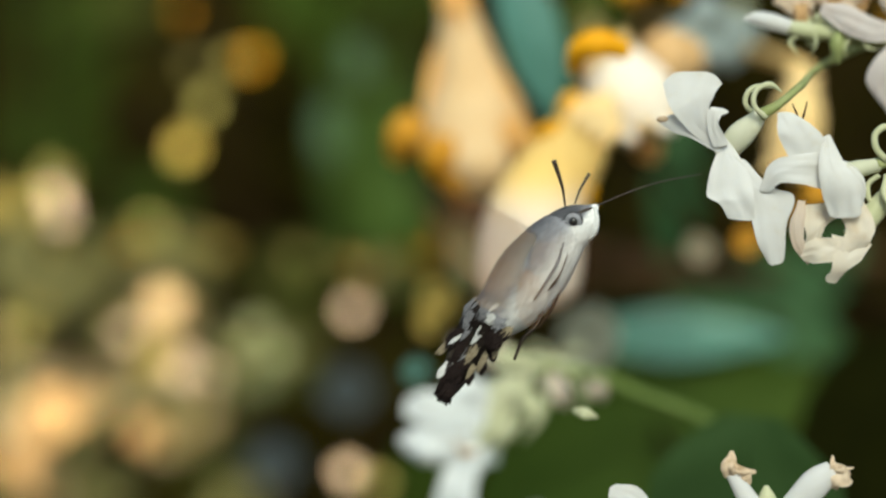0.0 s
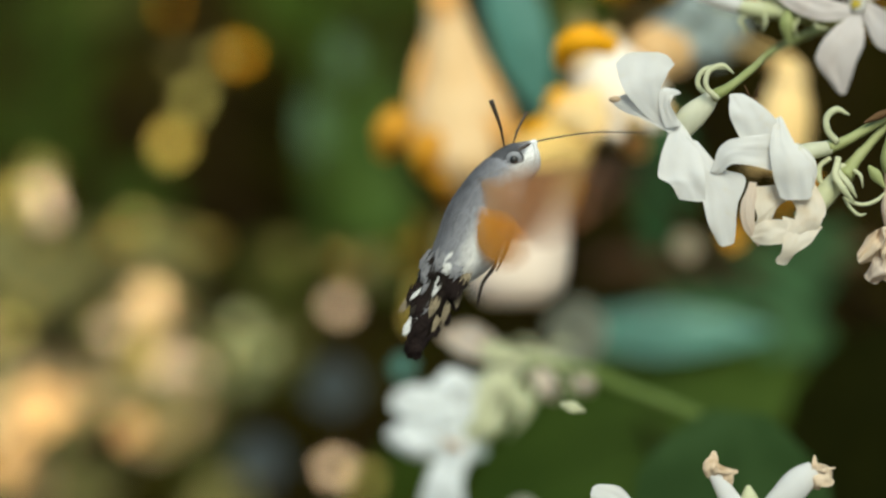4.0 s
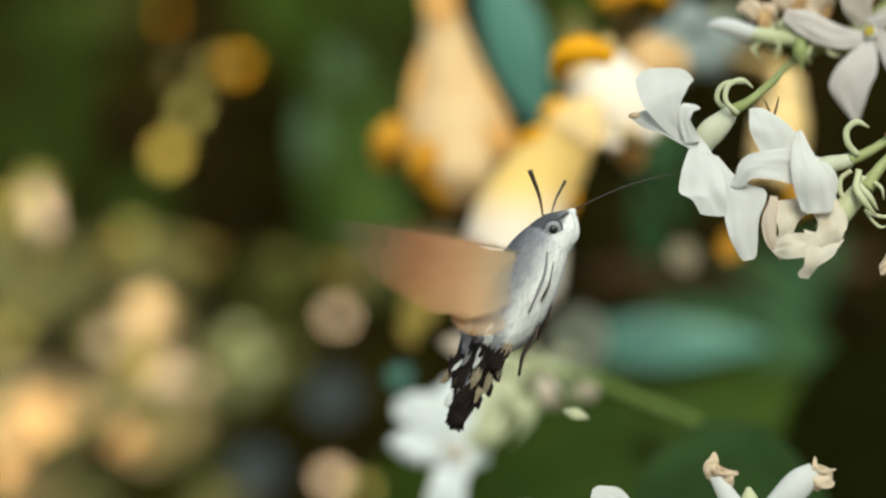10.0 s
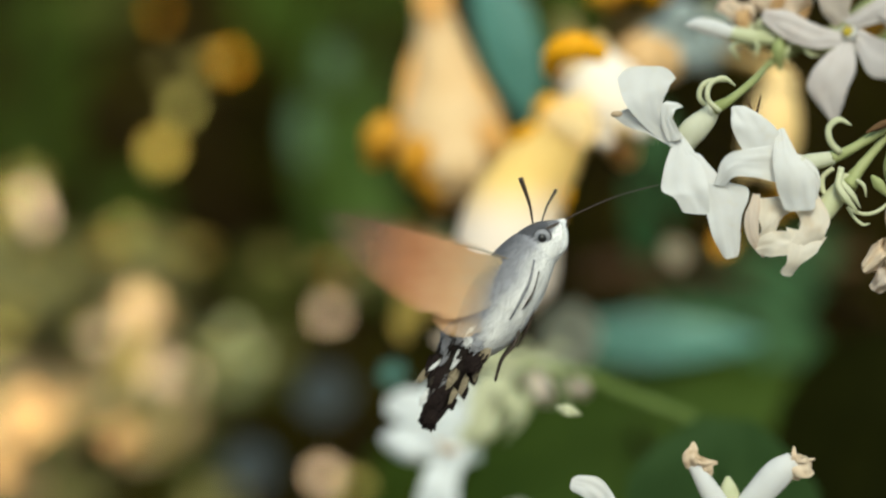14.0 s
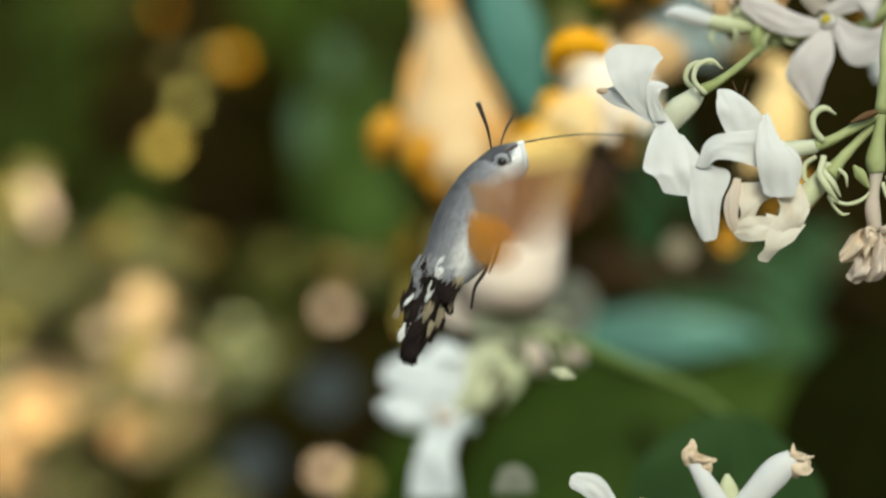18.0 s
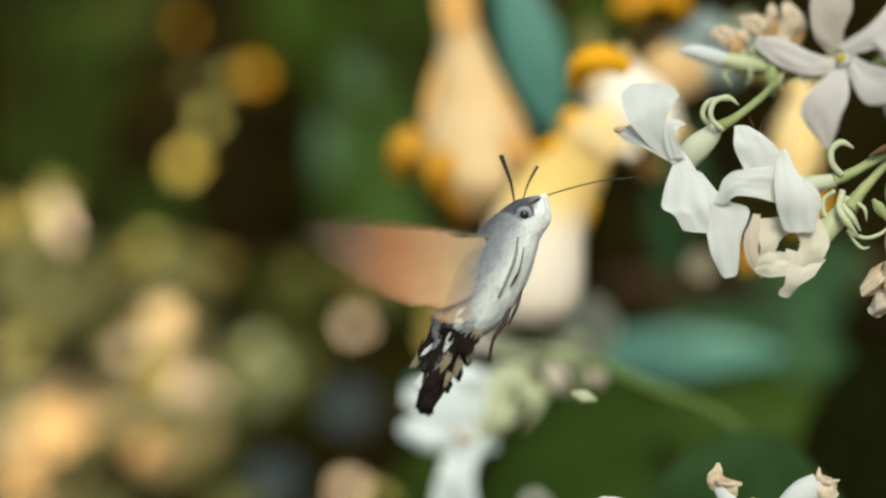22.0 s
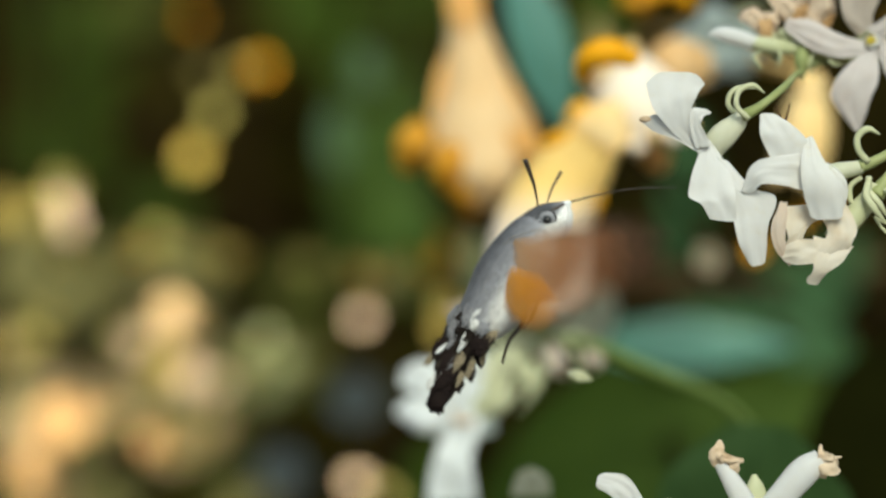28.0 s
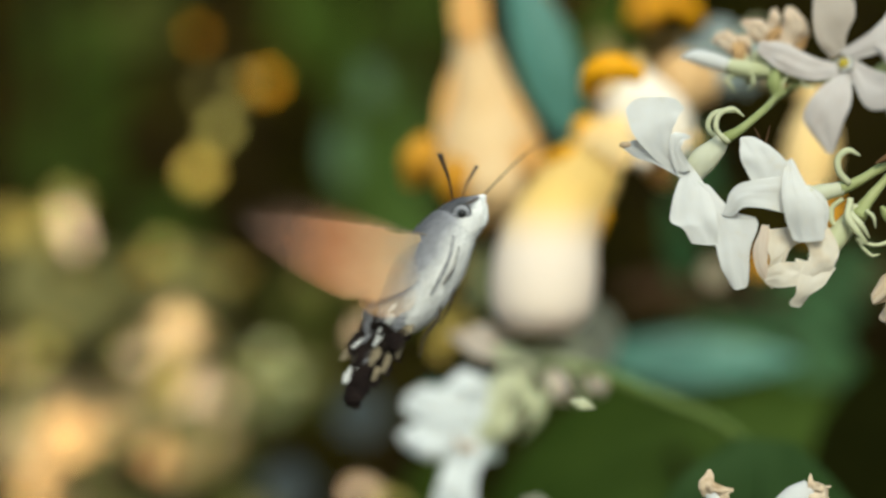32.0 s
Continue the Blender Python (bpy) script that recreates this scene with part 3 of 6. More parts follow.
big_leaf(1.00, [(40, -60, 0), (90, 60, 3), (100, 150, 3), (90, 240, 0)], [60, 160, 140, 30], LEAF, SHRUBLEAF, face=(0, -1, 0.5))
big_leaf(1.00, [(250, -80, 0), (210, 0, 3), (170, 70, 3), (140, 140, 0)], [60, 120, 110, 30], UMBERLEAF, SHRUBLEAF, face=(0, -1, 0.5))
big_leaf(1.00, [(480, -100, 0), (500, -20, 3), (520, 50, 3), (540, 110, 0)], [50, 130, 120, 30], LEAF, SHRUBLEAF, face=(0, -1, 0.4))
big_leaf(0.55, [(690, 940, 0), (720, 870, 3), (740, 820, 3), (770, 770, 0)], [40, 110, 100, 20], LEAF, "green leaf under the blurred blossom", face=(0, -1, 0.5))
big_leaf(0.65, [(130, 960, 0), (160, 880, 3), (180, 840, 3), (200, 780, 0)], [40, 140, 120, 20], SHADELEAF, DARK)
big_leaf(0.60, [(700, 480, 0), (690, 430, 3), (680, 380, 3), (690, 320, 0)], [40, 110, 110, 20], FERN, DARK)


# ---- blurred cream and orange trumpet flowers ----
def trumpet(d, pts, widths, full, label, throat=CREAM, neck=ORANGE, reach=0.15):
    """A hanging trumpet flower: calyx, flaring tube in two tones and rolled lobes round the mouth."""
    ob = thing("trumpet_flower", spot(*pts[0][:2], d), label, "flower", "trumpet flowers behind the jasmine")
    tube_part = part("flower_tube", rod(d, pts, [w * 0.5 for w in widths], ring=16, n=18, flat=0.9), throat, ob)
    part("calyx", rod(d, [(pts[0][0] - (pts[1][0] - pts[0][0]) * 0.3,
                           pts[0][1] - (pts[1][1] - pts[0][1]) * 0.3, 0), pts[0],
                          (pts[0][0] + (pts[1][0] - pts[0][0]) * 0.35, pts[0][1] + (pts[1][1] - pts[0][1]) * 0.35, 0)],
                      [widths[0] * 0.30, widths[0] * 0.62, widths[0] * 0.64], ring=12), neck, ob, "orange calyx")
    petiole(spot(pts[0][0] - (pts[1][0] - pts[0][0]) * 0.25, pts[0][1] - (pts[1][1] - pts[0][1]) * 0.25, d), ob, 0.0012, neck)
    line = smooth([(*q[:2], w) for q, w in zip(pts, widths)], 20)
    for k in range(4):
        s = (k - 1.5) / 1.5
        sepal = []
        for f in (0.0, reach * 0.5, reach * (0.85 + 0.3 * ((k * 3) % 4) / 3)):
            u, v, w = line[int(f * 20)]
            u2, v2, _ = line[min(20, int(f * 20) + 1)]
            n = max(1e-6, math.hypot(u2 - u, v2 - v))
            sepal.append((u - (v2 - v) / n * s * w * 0.36, v + (u2 - u) / n * s * w * 0.36, w * 0.5 * px(d) * 1000 * math.sqrt(1 - 0.5 * s * s) + 0.4))
        part("sepal", blade(d, sepal, [widths[0] * 0.45, widths[0] * 0.5, widths[0] * 0.12], cup=-0.1), neck, tube_part)
    if not full:
        return ob
    end, before = pts[-1], pts[-2]
    a = math.atan2(end[1] - before[1], end[0] - before[0])
    for k in range(5):
        s = (k - 2) / 2
        c, n = math.cos(a), math.sin(a)
        lip = full * (0.5 + 0.9 * ((k * 7 + int(end[0])) % 5) / 4)
        sx, sy = end[0] - n * s * widths[-1] * 0.42, end[1] + c * s * widths[-1] * 0.42
        part("lobe", blade(d, [(sx - c * lip * 0.2, sy - n * lip * 0.2, 6 - 5 * abs(s)), (sx + c * lip * 0.5 - n * s * lip * 0.2, sy + n * lip * 0.5 + c * s * lip * 0.2, 9 - 5 * abs(s)),
                               (sx + c * lip * 0.9 - n * s * lip * 0.7, sy + n * lip * 0.9 + c * s * lip * 0.7, 7 - 5 * abs(s))],
                           [lip * 0.7, lip * 0.9, lip * 0.35], cup=0.2), throat if k % 2 else (GOLD if neck == GOLD else ORANGE), tube_part)
    return ob


PALE = "pale cream trumpet flower with an orange throat"
hanging = trumpet(0.42, [(778, -40, 0), (787, 40, 0), (806, 150, 0), (814, 215, 0), (816, 285, 0)], [50, 68, 124, 182, 212], 0, PALE, PEACHCREAM, APRICOT, 0.30)
for pts, ws, mat in (([(756, 90, 5), (742, 150, 7), (726, 215, 8)], [10, 22, 10], APRICOT), ([(718, 226, 11), (694, 264, 12), (680, 306, 9)], [44, 62, 28], AMBER), ([(764, 262, 14), (756, 304, 15), (762, 344, 12)], [50, 62, 28], AMBER),
                     ([(818, 262, 14), (822, 318, 15), (816, 366, 12)], [90, 104, 60], PEACHCREAM), ([(782, 300, 13), (790, 346, 13), (800, 384, 10)], [40, 50, 24], AMBER), ([(868, 236, 12), (888, 278, 12), (898, 318, 9)], [60, 66, 26], APRICOT), ([(848, 130, 7), (872, 180, 9), (890, 225, 9)], [8, 18, 8], APRICOT)):
    part("lobe", blade(0.425, pts, ws, cup=0.2), mat, hanging)
bright = trumpet(0.395, [(1036, 108, 0), (1066, 150, 0), (1096, 195, 0), (1112, 238, 0)], [94, 132, 160, 146], 26, PALE, PALECREAM, GOLD, 0.1)
for d, pts, ws, mat in ((0.38, [(982, 152, 12), (994, 120, 15), (1030, 106, 16), (1078, 120, 14)], [22, 44, 46, 30], ORANGE), (0.41, [(1100, 150, 9), (1150, 128, 12), (1210, 126, 9)], [70, 104, 60], PEACHCREAM),
                        (0.40, [(968, 226, 8), (986, 208, 9), (1010, 204, 8)], [30, 48, 28], ORANGE), (0.41, [(1108, 258, 8), (1118, 285, 9), (1124, 306, 8)], [36, 52, 26], APRICOT)):
    part("lobe", blade(d, pts, ws, cup=0.2), mat, bright)
leaning = trumpet(0.385, [(1040, 212, 0), (992, 280, 0), (952, 340, 0), (924, 402, 0), (914, 470, 0), (912, 530, 0), (912, 565, 0)], [72, 124, 148, 176, 188, 172, 104], 0,
                  "golden trumpet flower leaning down to a peach white mouth", GOLDFADE, GOLD, 0.12)
for pts, ws, mat in (([(1002, 315, 5), (1012, 352, 7), (1006, 400, 4)], [12, 30, 12], ORANGE), ([(915, 262, 6), (950, 248, 8), (985, 236, 6)], [14, 30, 14], ORANGE)):
    part("lobe", blade(0.39, pts, ws, cup=0.2), mat, leaning)
trumpet(0.41, [(1396, 150, 0), (1390, 210, 0), (1382, 262, 0), (1374, 310, 0)], [46, 88, 100, 84], 26, "golden trumpet flower behind the white petals", GOLD, GOLD, 0.1)
trumpet(0.43, [(1108, -105, 0), (1110, -75, 0), (1114, -45, 0), (1118, -13, 0)], [60, 90, 110, 110], 30, "orange trumpet flower hanging above", AMBER, AMBER)


# ---- sunlit leaves of the shrub behind ----
SUN_WAY = Vector((math.cos(radians(SUN_FROM)) * math.cos(radians(SUN_UP)), math.sin(radians(SUN_FROM)) * math.cos(radians(SUN_UP)), math.sin(radians(SUN_UP))))


def shrub_leaf(u, v, d, wide, tall, material, label, lean=0.0):
    """A broad short leaf with a midrib, hanging by its stalk; a waxy one lies tilted up towards the sun."""
    c, s = math.cos(radians(lean)), math.sin(radians(lean))
    waxy = material in WAX.values()
    out = (Vector((0, 0, EYE_Z)) - spot(u, v, d)).normalized()
    n = (out + SUN_WAY).normalized() if waxy else Vector((0.1, -1, 0.45))
    ends = []
    for k in (0.5, 0.2, -0.2, -0.5):
        x, z = -s * tall * k, -c * tall * k
        ends.append((u + x, v + z, (n.x * x - n.z * z) / n.y * px(d) * 1000 if waxy else 0))
    ob = thing("shrub_leaf", spot(ends[0][0], ends[0][1], d, ends[0][2] / 1000), label, "leaf", "sunlit leaves of the shrub")
    part("blade", blade(d, ends, [wide * 0.35, wide, wide, wide * 0.25], face=n, cup=-0.02 if waxy else -0.1, rows=10, cols=6, wave=0.02 if waxy else 0.08, seed=int(u + v)), material, ob)
    petiole(spot(ends[0][0], ends[0][1], d, ends[0][2] / 1000), ob)
    return ob


SUNLIT = "pale peach leaf, sunlight partly put into its colour"
YELLOWED = "yellowed leaf lit by the sun"
ORANGED = "orange withered leaf hanging in the shrub"
OLIVED = "dull olive leaf hanging in the shrub"
GREENED = "soft grey-green leaf hanging in the shrub"
SLATED = "slate-green leaf, deep shade put into its colour"
GOLDEN = "golden petal caught in the shrub"
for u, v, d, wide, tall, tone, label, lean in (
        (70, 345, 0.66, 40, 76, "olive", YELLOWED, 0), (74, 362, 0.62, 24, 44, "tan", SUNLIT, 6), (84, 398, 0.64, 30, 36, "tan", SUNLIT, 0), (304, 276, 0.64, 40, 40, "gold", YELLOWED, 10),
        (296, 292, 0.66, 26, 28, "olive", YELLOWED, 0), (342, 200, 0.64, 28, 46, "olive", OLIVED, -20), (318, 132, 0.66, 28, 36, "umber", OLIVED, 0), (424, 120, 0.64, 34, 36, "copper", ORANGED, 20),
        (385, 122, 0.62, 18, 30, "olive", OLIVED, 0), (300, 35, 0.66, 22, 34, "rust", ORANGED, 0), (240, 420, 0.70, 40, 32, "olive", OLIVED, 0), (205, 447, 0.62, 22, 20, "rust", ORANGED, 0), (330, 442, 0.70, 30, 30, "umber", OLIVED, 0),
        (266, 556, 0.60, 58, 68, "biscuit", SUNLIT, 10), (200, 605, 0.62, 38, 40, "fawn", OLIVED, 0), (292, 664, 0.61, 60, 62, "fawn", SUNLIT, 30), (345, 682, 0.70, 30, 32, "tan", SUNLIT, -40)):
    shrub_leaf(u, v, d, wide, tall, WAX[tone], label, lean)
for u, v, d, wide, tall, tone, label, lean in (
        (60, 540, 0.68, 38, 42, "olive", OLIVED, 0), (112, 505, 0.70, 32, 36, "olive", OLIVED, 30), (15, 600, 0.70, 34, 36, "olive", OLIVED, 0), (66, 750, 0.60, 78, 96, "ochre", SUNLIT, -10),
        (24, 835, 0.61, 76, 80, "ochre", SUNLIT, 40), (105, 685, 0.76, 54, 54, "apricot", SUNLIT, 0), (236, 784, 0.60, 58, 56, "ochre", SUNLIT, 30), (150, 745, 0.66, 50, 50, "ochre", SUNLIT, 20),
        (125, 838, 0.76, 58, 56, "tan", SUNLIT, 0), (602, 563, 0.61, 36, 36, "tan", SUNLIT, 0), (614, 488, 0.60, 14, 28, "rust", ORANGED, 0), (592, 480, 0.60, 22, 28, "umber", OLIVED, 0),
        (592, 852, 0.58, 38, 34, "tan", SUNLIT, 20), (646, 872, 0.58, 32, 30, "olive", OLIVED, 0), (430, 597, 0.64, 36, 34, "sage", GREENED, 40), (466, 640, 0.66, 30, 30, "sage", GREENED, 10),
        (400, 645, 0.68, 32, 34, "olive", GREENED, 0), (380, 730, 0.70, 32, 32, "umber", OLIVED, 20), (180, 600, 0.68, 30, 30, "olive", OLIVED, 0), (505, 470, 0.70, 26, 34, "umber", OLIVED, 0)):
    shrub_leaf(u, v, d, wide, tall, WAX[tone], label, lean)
# the small teal leaf at (712, 672) is added to imitate a teal glow
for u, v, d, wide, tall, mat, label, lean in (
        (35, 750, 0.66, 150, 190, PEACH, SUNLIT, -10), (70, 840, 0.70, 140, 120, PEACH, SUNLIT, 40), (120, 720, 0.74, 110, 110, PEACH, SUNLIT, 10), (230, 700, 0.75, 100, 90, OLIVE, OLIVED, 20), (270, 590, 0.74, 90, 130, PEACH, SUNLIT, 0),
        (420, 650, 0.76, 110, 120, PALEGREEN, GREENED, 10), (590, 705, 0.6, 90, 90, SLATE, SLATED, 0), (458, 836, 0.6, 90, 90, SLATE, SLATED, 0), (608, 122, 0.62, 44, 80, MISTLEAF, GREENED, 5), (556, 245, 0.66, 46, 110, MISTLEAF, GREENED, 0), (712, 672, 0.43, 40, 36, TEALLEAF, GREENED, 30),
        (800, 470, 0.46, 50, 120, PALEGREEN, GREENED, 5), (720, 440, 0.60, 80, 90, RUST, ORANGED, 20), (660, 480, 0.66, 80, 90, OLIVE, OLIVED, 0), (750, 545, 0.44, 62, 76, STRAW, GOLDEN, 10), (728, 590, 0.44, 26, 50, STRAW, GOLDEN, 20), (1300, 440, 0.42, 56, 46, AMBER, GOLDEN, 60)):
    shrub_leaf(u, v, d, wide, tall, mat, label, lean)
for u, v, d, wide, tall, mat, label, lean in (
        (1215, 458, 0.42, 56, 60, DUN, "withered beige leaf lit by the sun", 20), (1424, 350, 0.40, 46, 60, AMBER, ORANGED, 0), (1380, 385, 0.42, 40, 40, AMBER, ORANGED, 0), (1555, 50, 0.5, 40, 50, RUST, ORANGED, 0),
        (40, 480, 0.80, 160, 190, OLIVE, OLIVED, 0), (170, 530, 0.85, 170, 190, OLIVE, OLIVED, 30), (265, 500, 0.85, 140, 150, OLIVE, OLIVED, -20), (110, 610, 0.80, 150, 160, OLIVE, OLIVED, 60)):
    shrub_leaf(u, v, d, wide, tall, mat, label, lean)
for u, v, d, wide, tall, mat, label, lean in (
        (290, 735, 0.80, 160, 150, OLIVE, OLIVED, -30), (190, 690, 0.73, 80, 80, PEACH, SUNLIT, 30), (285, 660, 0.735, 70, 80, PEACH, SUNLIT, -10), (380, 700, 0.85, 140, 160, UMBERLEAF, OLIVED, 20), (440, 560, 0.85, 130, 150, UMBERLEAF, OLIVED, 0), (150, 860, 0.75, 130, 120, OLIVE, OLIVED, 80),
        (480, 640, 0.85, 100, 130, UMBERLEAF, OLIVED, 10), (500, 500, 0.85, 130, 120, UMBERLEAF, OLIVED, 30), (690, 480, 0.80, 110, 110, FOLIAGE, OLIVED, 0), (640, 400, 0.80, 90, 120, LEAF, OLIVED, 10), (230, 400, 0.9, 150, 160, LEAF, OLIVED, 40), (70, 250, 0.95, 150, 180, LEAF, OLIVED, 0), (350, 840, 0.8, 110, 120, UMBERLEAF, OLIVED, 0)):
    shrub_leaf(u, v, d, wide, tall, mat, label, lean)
for count, box, size, material, label, seed in (
        (60, ((-0.16, -0.045), (0.60, 0.74), (1.20, 1.29)), 0.014, OLIVE, "small olive leaves", 11), (16, ((-0.16, -0.06), (0.58, 0.72), (1.19, 1.29)), 0.012, PEACH, "small peach leaves, sunlight put into their colour", 12),
        (14, ((-0.15, -0.05), (0.56, 0.70), (1.245, 1.31)), 0.011, STRAW, "small yellowed leaves", 13)):
    mesh = leaf_mass(count, box, size, seed)
    mesh.transform(Matrix.Translation((0, -0.80, 0)))
    mesh.materials.append(material)
    foliage = new("foliage", mesh)
    foliage.parent = shrub
    tagged(foliage, label, kind="stuff")
twigs = thing("shrub_twigs", spot(1200, 490, 0.6), "dark reddish brown twigs between the leaves", "twig")
part("twig", rod(0.6, [(1040, 500, 0), (1130, 490, 0), (1230, 500, 0), (1560, 470, 0)], [18, 22, 20, 12], ring=8), DRYSTEM, twigs)


# ---- jasmine flowers ----
def petal(parent, d, pts, widths, material=WHITE, label="", **more):
    k = len(bpy.data.objects)
    opts = dict(cup=0.06, wave=0.08, thick=0.00010, rows=18, cols=10, seed=k, fold=(k * 37 % 17 - 8) / 80, ragged=0.10)
    opts.update(more)
    return part("petal", blade(d, pts, widths, **opts), material, parent, label)


def flap(parent, d, left, right, outs, material=WHITE, label="", dome=6, cup=0.02, wave=0.07, rows=22, cols=12, name="petal"):
    """A petal between two edge lines (bearings) with its own curve in depth; outs in mm, dome rounds its end."""
    seed = len(bpy.data.objects)
    a, c = smooth([(*q, 0) for q in left], rows), smooth([(*q, 0) for q in right], rows)
    depth = [float(o[0]) for o in smooth([(o, 0) for o in outs], rows)]
    tip = np.array([(a[-1][k] + c[-1][k] - a[-2][k] - c[-2][k]) for k in (0, 1)])
    tip = tip / max(1e-6, float(np.hypot(*tip)))
    bm = bmesh.new()
    front, back = [], []
    for i in range(rows + 1):
        f = i / rows
        wide = float(np.hypot(a[i][0] - c[i][0], a[i][1] - c[i][1]))
        f_row, b_row = [], []
        for k in range(cols + 1):
            s = 2 * k / cols - 1
            u = a[i][0] + (c[i][0] - a[i][0]) * (k / cols)
            v = a[i][1] + (c[i][1] - a[i][1]) * (k / cols)
            push = dome * f ** 7 * (1 - s ** 4)
            rim = 2.2 * noise.noise(Vector((f * 5 + seed, s * 1.6, seed * 1.3))) + 0.8 * noise.noise(Vector((f * 17 + seed, s * 6, 3.0)))
            u, v = u + tip[0] * push + rim, v + tip[1] * push + rim * 0.7
            mm = depth[i] + wide * px(d) * 1000 * (cup * (0.4 - s * s) + wave * noise.noise(Vector((seed * 5.1 + f * 2.6, s * 1.5, seed))))
            mm += 0.09 * noise.noise(Vector((s * 7 + seed, f * 2.0, 4.0))) + 0.12 * noise.noise(Vector((s * 2.5 + seed, f * 3.5, 9.0)))
            q = spot(u, v, d, mm / 1000)
            thin = Vector((0, 0.00009 * (1 - 0.6 * s * s), 0))
            f_row.append(bm.verts.new(q - thin))
            b_row.append(bm.verts.new(q + thin))
        front.append(f_row)
        back.append(b_row)
    for i in range(rows):
        for k in range(cols):
            bm.faces.new((front[i][k], front[i][k + 1], front[i + 1][k + 1], front[i + 1][k]))
            bm.faces.new((back[i][k + 1], back[i][k], back[i + 1][k], back[i + 1][k + 1]))
        bm.faces.new((back[i][0], front[i][0], front[i + 1][0], back[i + 1][0]))
        bm.faces.new((front[i][cols], back[i][cols], back[i + 1][cols], front[i + 1][cols]))
    for k in range(cols):
        bm.faces.new((back[0][k], back[0][k + 1], front[0][k + 1], front[0][k]))
        bm.faces.new((front[rows][k], front[rows][k + 1], back[rows][k + 1], back[rows][k]))
    rim_verts = set(front[0] + back[0] + front[-1] + back[-1] + [r[0] for r in front + back] + [r[-1] for r in front + back])
    for e in bm.edges:
        if e.verts[0] in rim_verts and e.verts[1] in rim_verts:
            e.smooth = False
    return part(name, bm, material, parent, label)


def curl(parent, d, pts, w=9, material=CALYX, name="sepal"):
    ws = [w] * (len(pts) - 1) + [w * 0.25]
    return part(name, rod(d, pts, [x * 0.5 for x in ws], ring=7, n=18, flat=0.6), material, parent, "pale green curled sepal")


# the spray that the moth visits
C = SHARP
spray = thing("jasmine_spray", spot(1600, -40, C), "spray of white jasmine flowers on green stalks", "flower spray")
part("stalk", rod(C, [(1790, -330, -4), (1680, -170, -2), (1600, -40, -1), (1556, 90, -1), (1550, 170, 0), (1545, 240, 0)], [18, 16, 13, 10, 10, 12], n=24, rough=0.12), STEM, spray)
left_stalk = part("pedicel", rod(C, [(1640, -60, -34), (1527, 30, -32), (1417, 84, -27), (1352, 118, -16), (1307, 152, -4), (1257, 190, 0), (1223, 210, 0)], [9, 8.5, 7.5, 6.5, 7, 8, 12], n=24, rough=0.15), STEM, spray)
for pts in ([(1232, 215, 1.5), (1210, 192, 2), (1215, 166, 2), (1239, 156, 2), (1259, 170, 2)], [(1222, 212, -0.5), (1199, 190, 0), (1203, 168, 0), (1221, 158, 0), (1247, 160, 0)]):
    curl(left_stalk, C, pts, 10)
for pts in ([(1292, 228, 0.4), (1287, 208, 0.8), (1279, 190, 0.9)], [(1294, 228, 0.4), (1301, 206, 0.6), (1306, 186, 0.6)]):
    part("filament", rod(C, pts, [2.4, 2.0, 1.0], ring=6), DRYSTEM, left_stalk, "fine brown filament")
left_tube = part("flower_tube", rod(C, [(1226, 204, 0), (1208, 226, -0.1), (1182, 250, -0.5), (1158, 282, -1.2)], [11, 20, 24, 18], n=16, flat=0.6, rough=0.08), TUBE, spray, "pale green flower tube")
flap(left_tube, C, [(1144, 273), (1096, 235), (1064, 195), (1051, 151)], [(1166, 259), (1133, 207), (1140, 173), (1157, 154)], [0.5, 1.5, 2.0, 1.2], dome=22)
flap(left_tube, C, [(1160, 249), (1109, 213), (1076, 204), (1053, 208)], [(1148, 275), (1104, 250), (1070, 237), (1047, 220)], [0.6, 0.9, 0.6, 0.2], dome=2)
flap(left_tube, C, [(1138, 265), (1126, 227), (1132, 197), (1156, 197)], [(1168, 261), (1149, 229), (1150, 213), (1166, 205)], [1.0, 1.9, 2.2, 1.6], dome=2)
flap(left_tube, C, [(1155, 250), (1136, 298), (1126, 335), (1126, 352), (1146, 364), (1162, 390)], [(1163, 248), (1188, 286), (1202, 320), (1208, 350), (1209, 372), (1208, 392)], [0.1, 1.2, 1.7, 1.2], dome=3)
flap(left_tube, C, [(1166, 276), (1184, 331), (1200, 381), (1212, 430), (1230, 466)], [(1196, 288), (1238, 335), (1278, 352), (1266, 401), (1262, 457)], [0.7, 1.1, 1.3, 1.2, 0.5], dome=12)
part("petal_tip", ball(spot(1052, 213, C, 0.0002), 0.0006, (1.4, 0.8, 0.7)), TAN, left_tube, "small browned petal tip")

mid_stalk = part("pedicel", rod(C, [(1552, 236, 0), (1507, 262, 0), (1457, 290, 0), (1427, 300, 0.3)], [8, 8, 9, 12], n=16, rough=0.15), STEM, spray)
mid_tube = part("flower_tube", rod(C, [(1432, 300, 0.3), (1400, 306, 0.6), (1365, 312, 1.2), (1335, 322, 1.6)], [12, 15, 15, 14], n=14, flat=0.8, rough=0.08), TUBE, spray, "pale green flower tube")
curl(mid_stalk, C, [(1443, 292, 1), (1425, 272, 1.4), (1423, 248, 1.4), (1441, 234, 1.4), (1463, 244, 1.2)], 12)
curl(mid_stalk, C, [(1443, 318, 1.2), (1441, 342, 1.6), (1459, 366, 1.8), (1475, 390, 1.2)], 12)
curl(mid_stalk, C, [(1432, 318, 0), (1413, 334, 0), (1413, 360, 0.2), (1429, 368, 0.4)], 10)


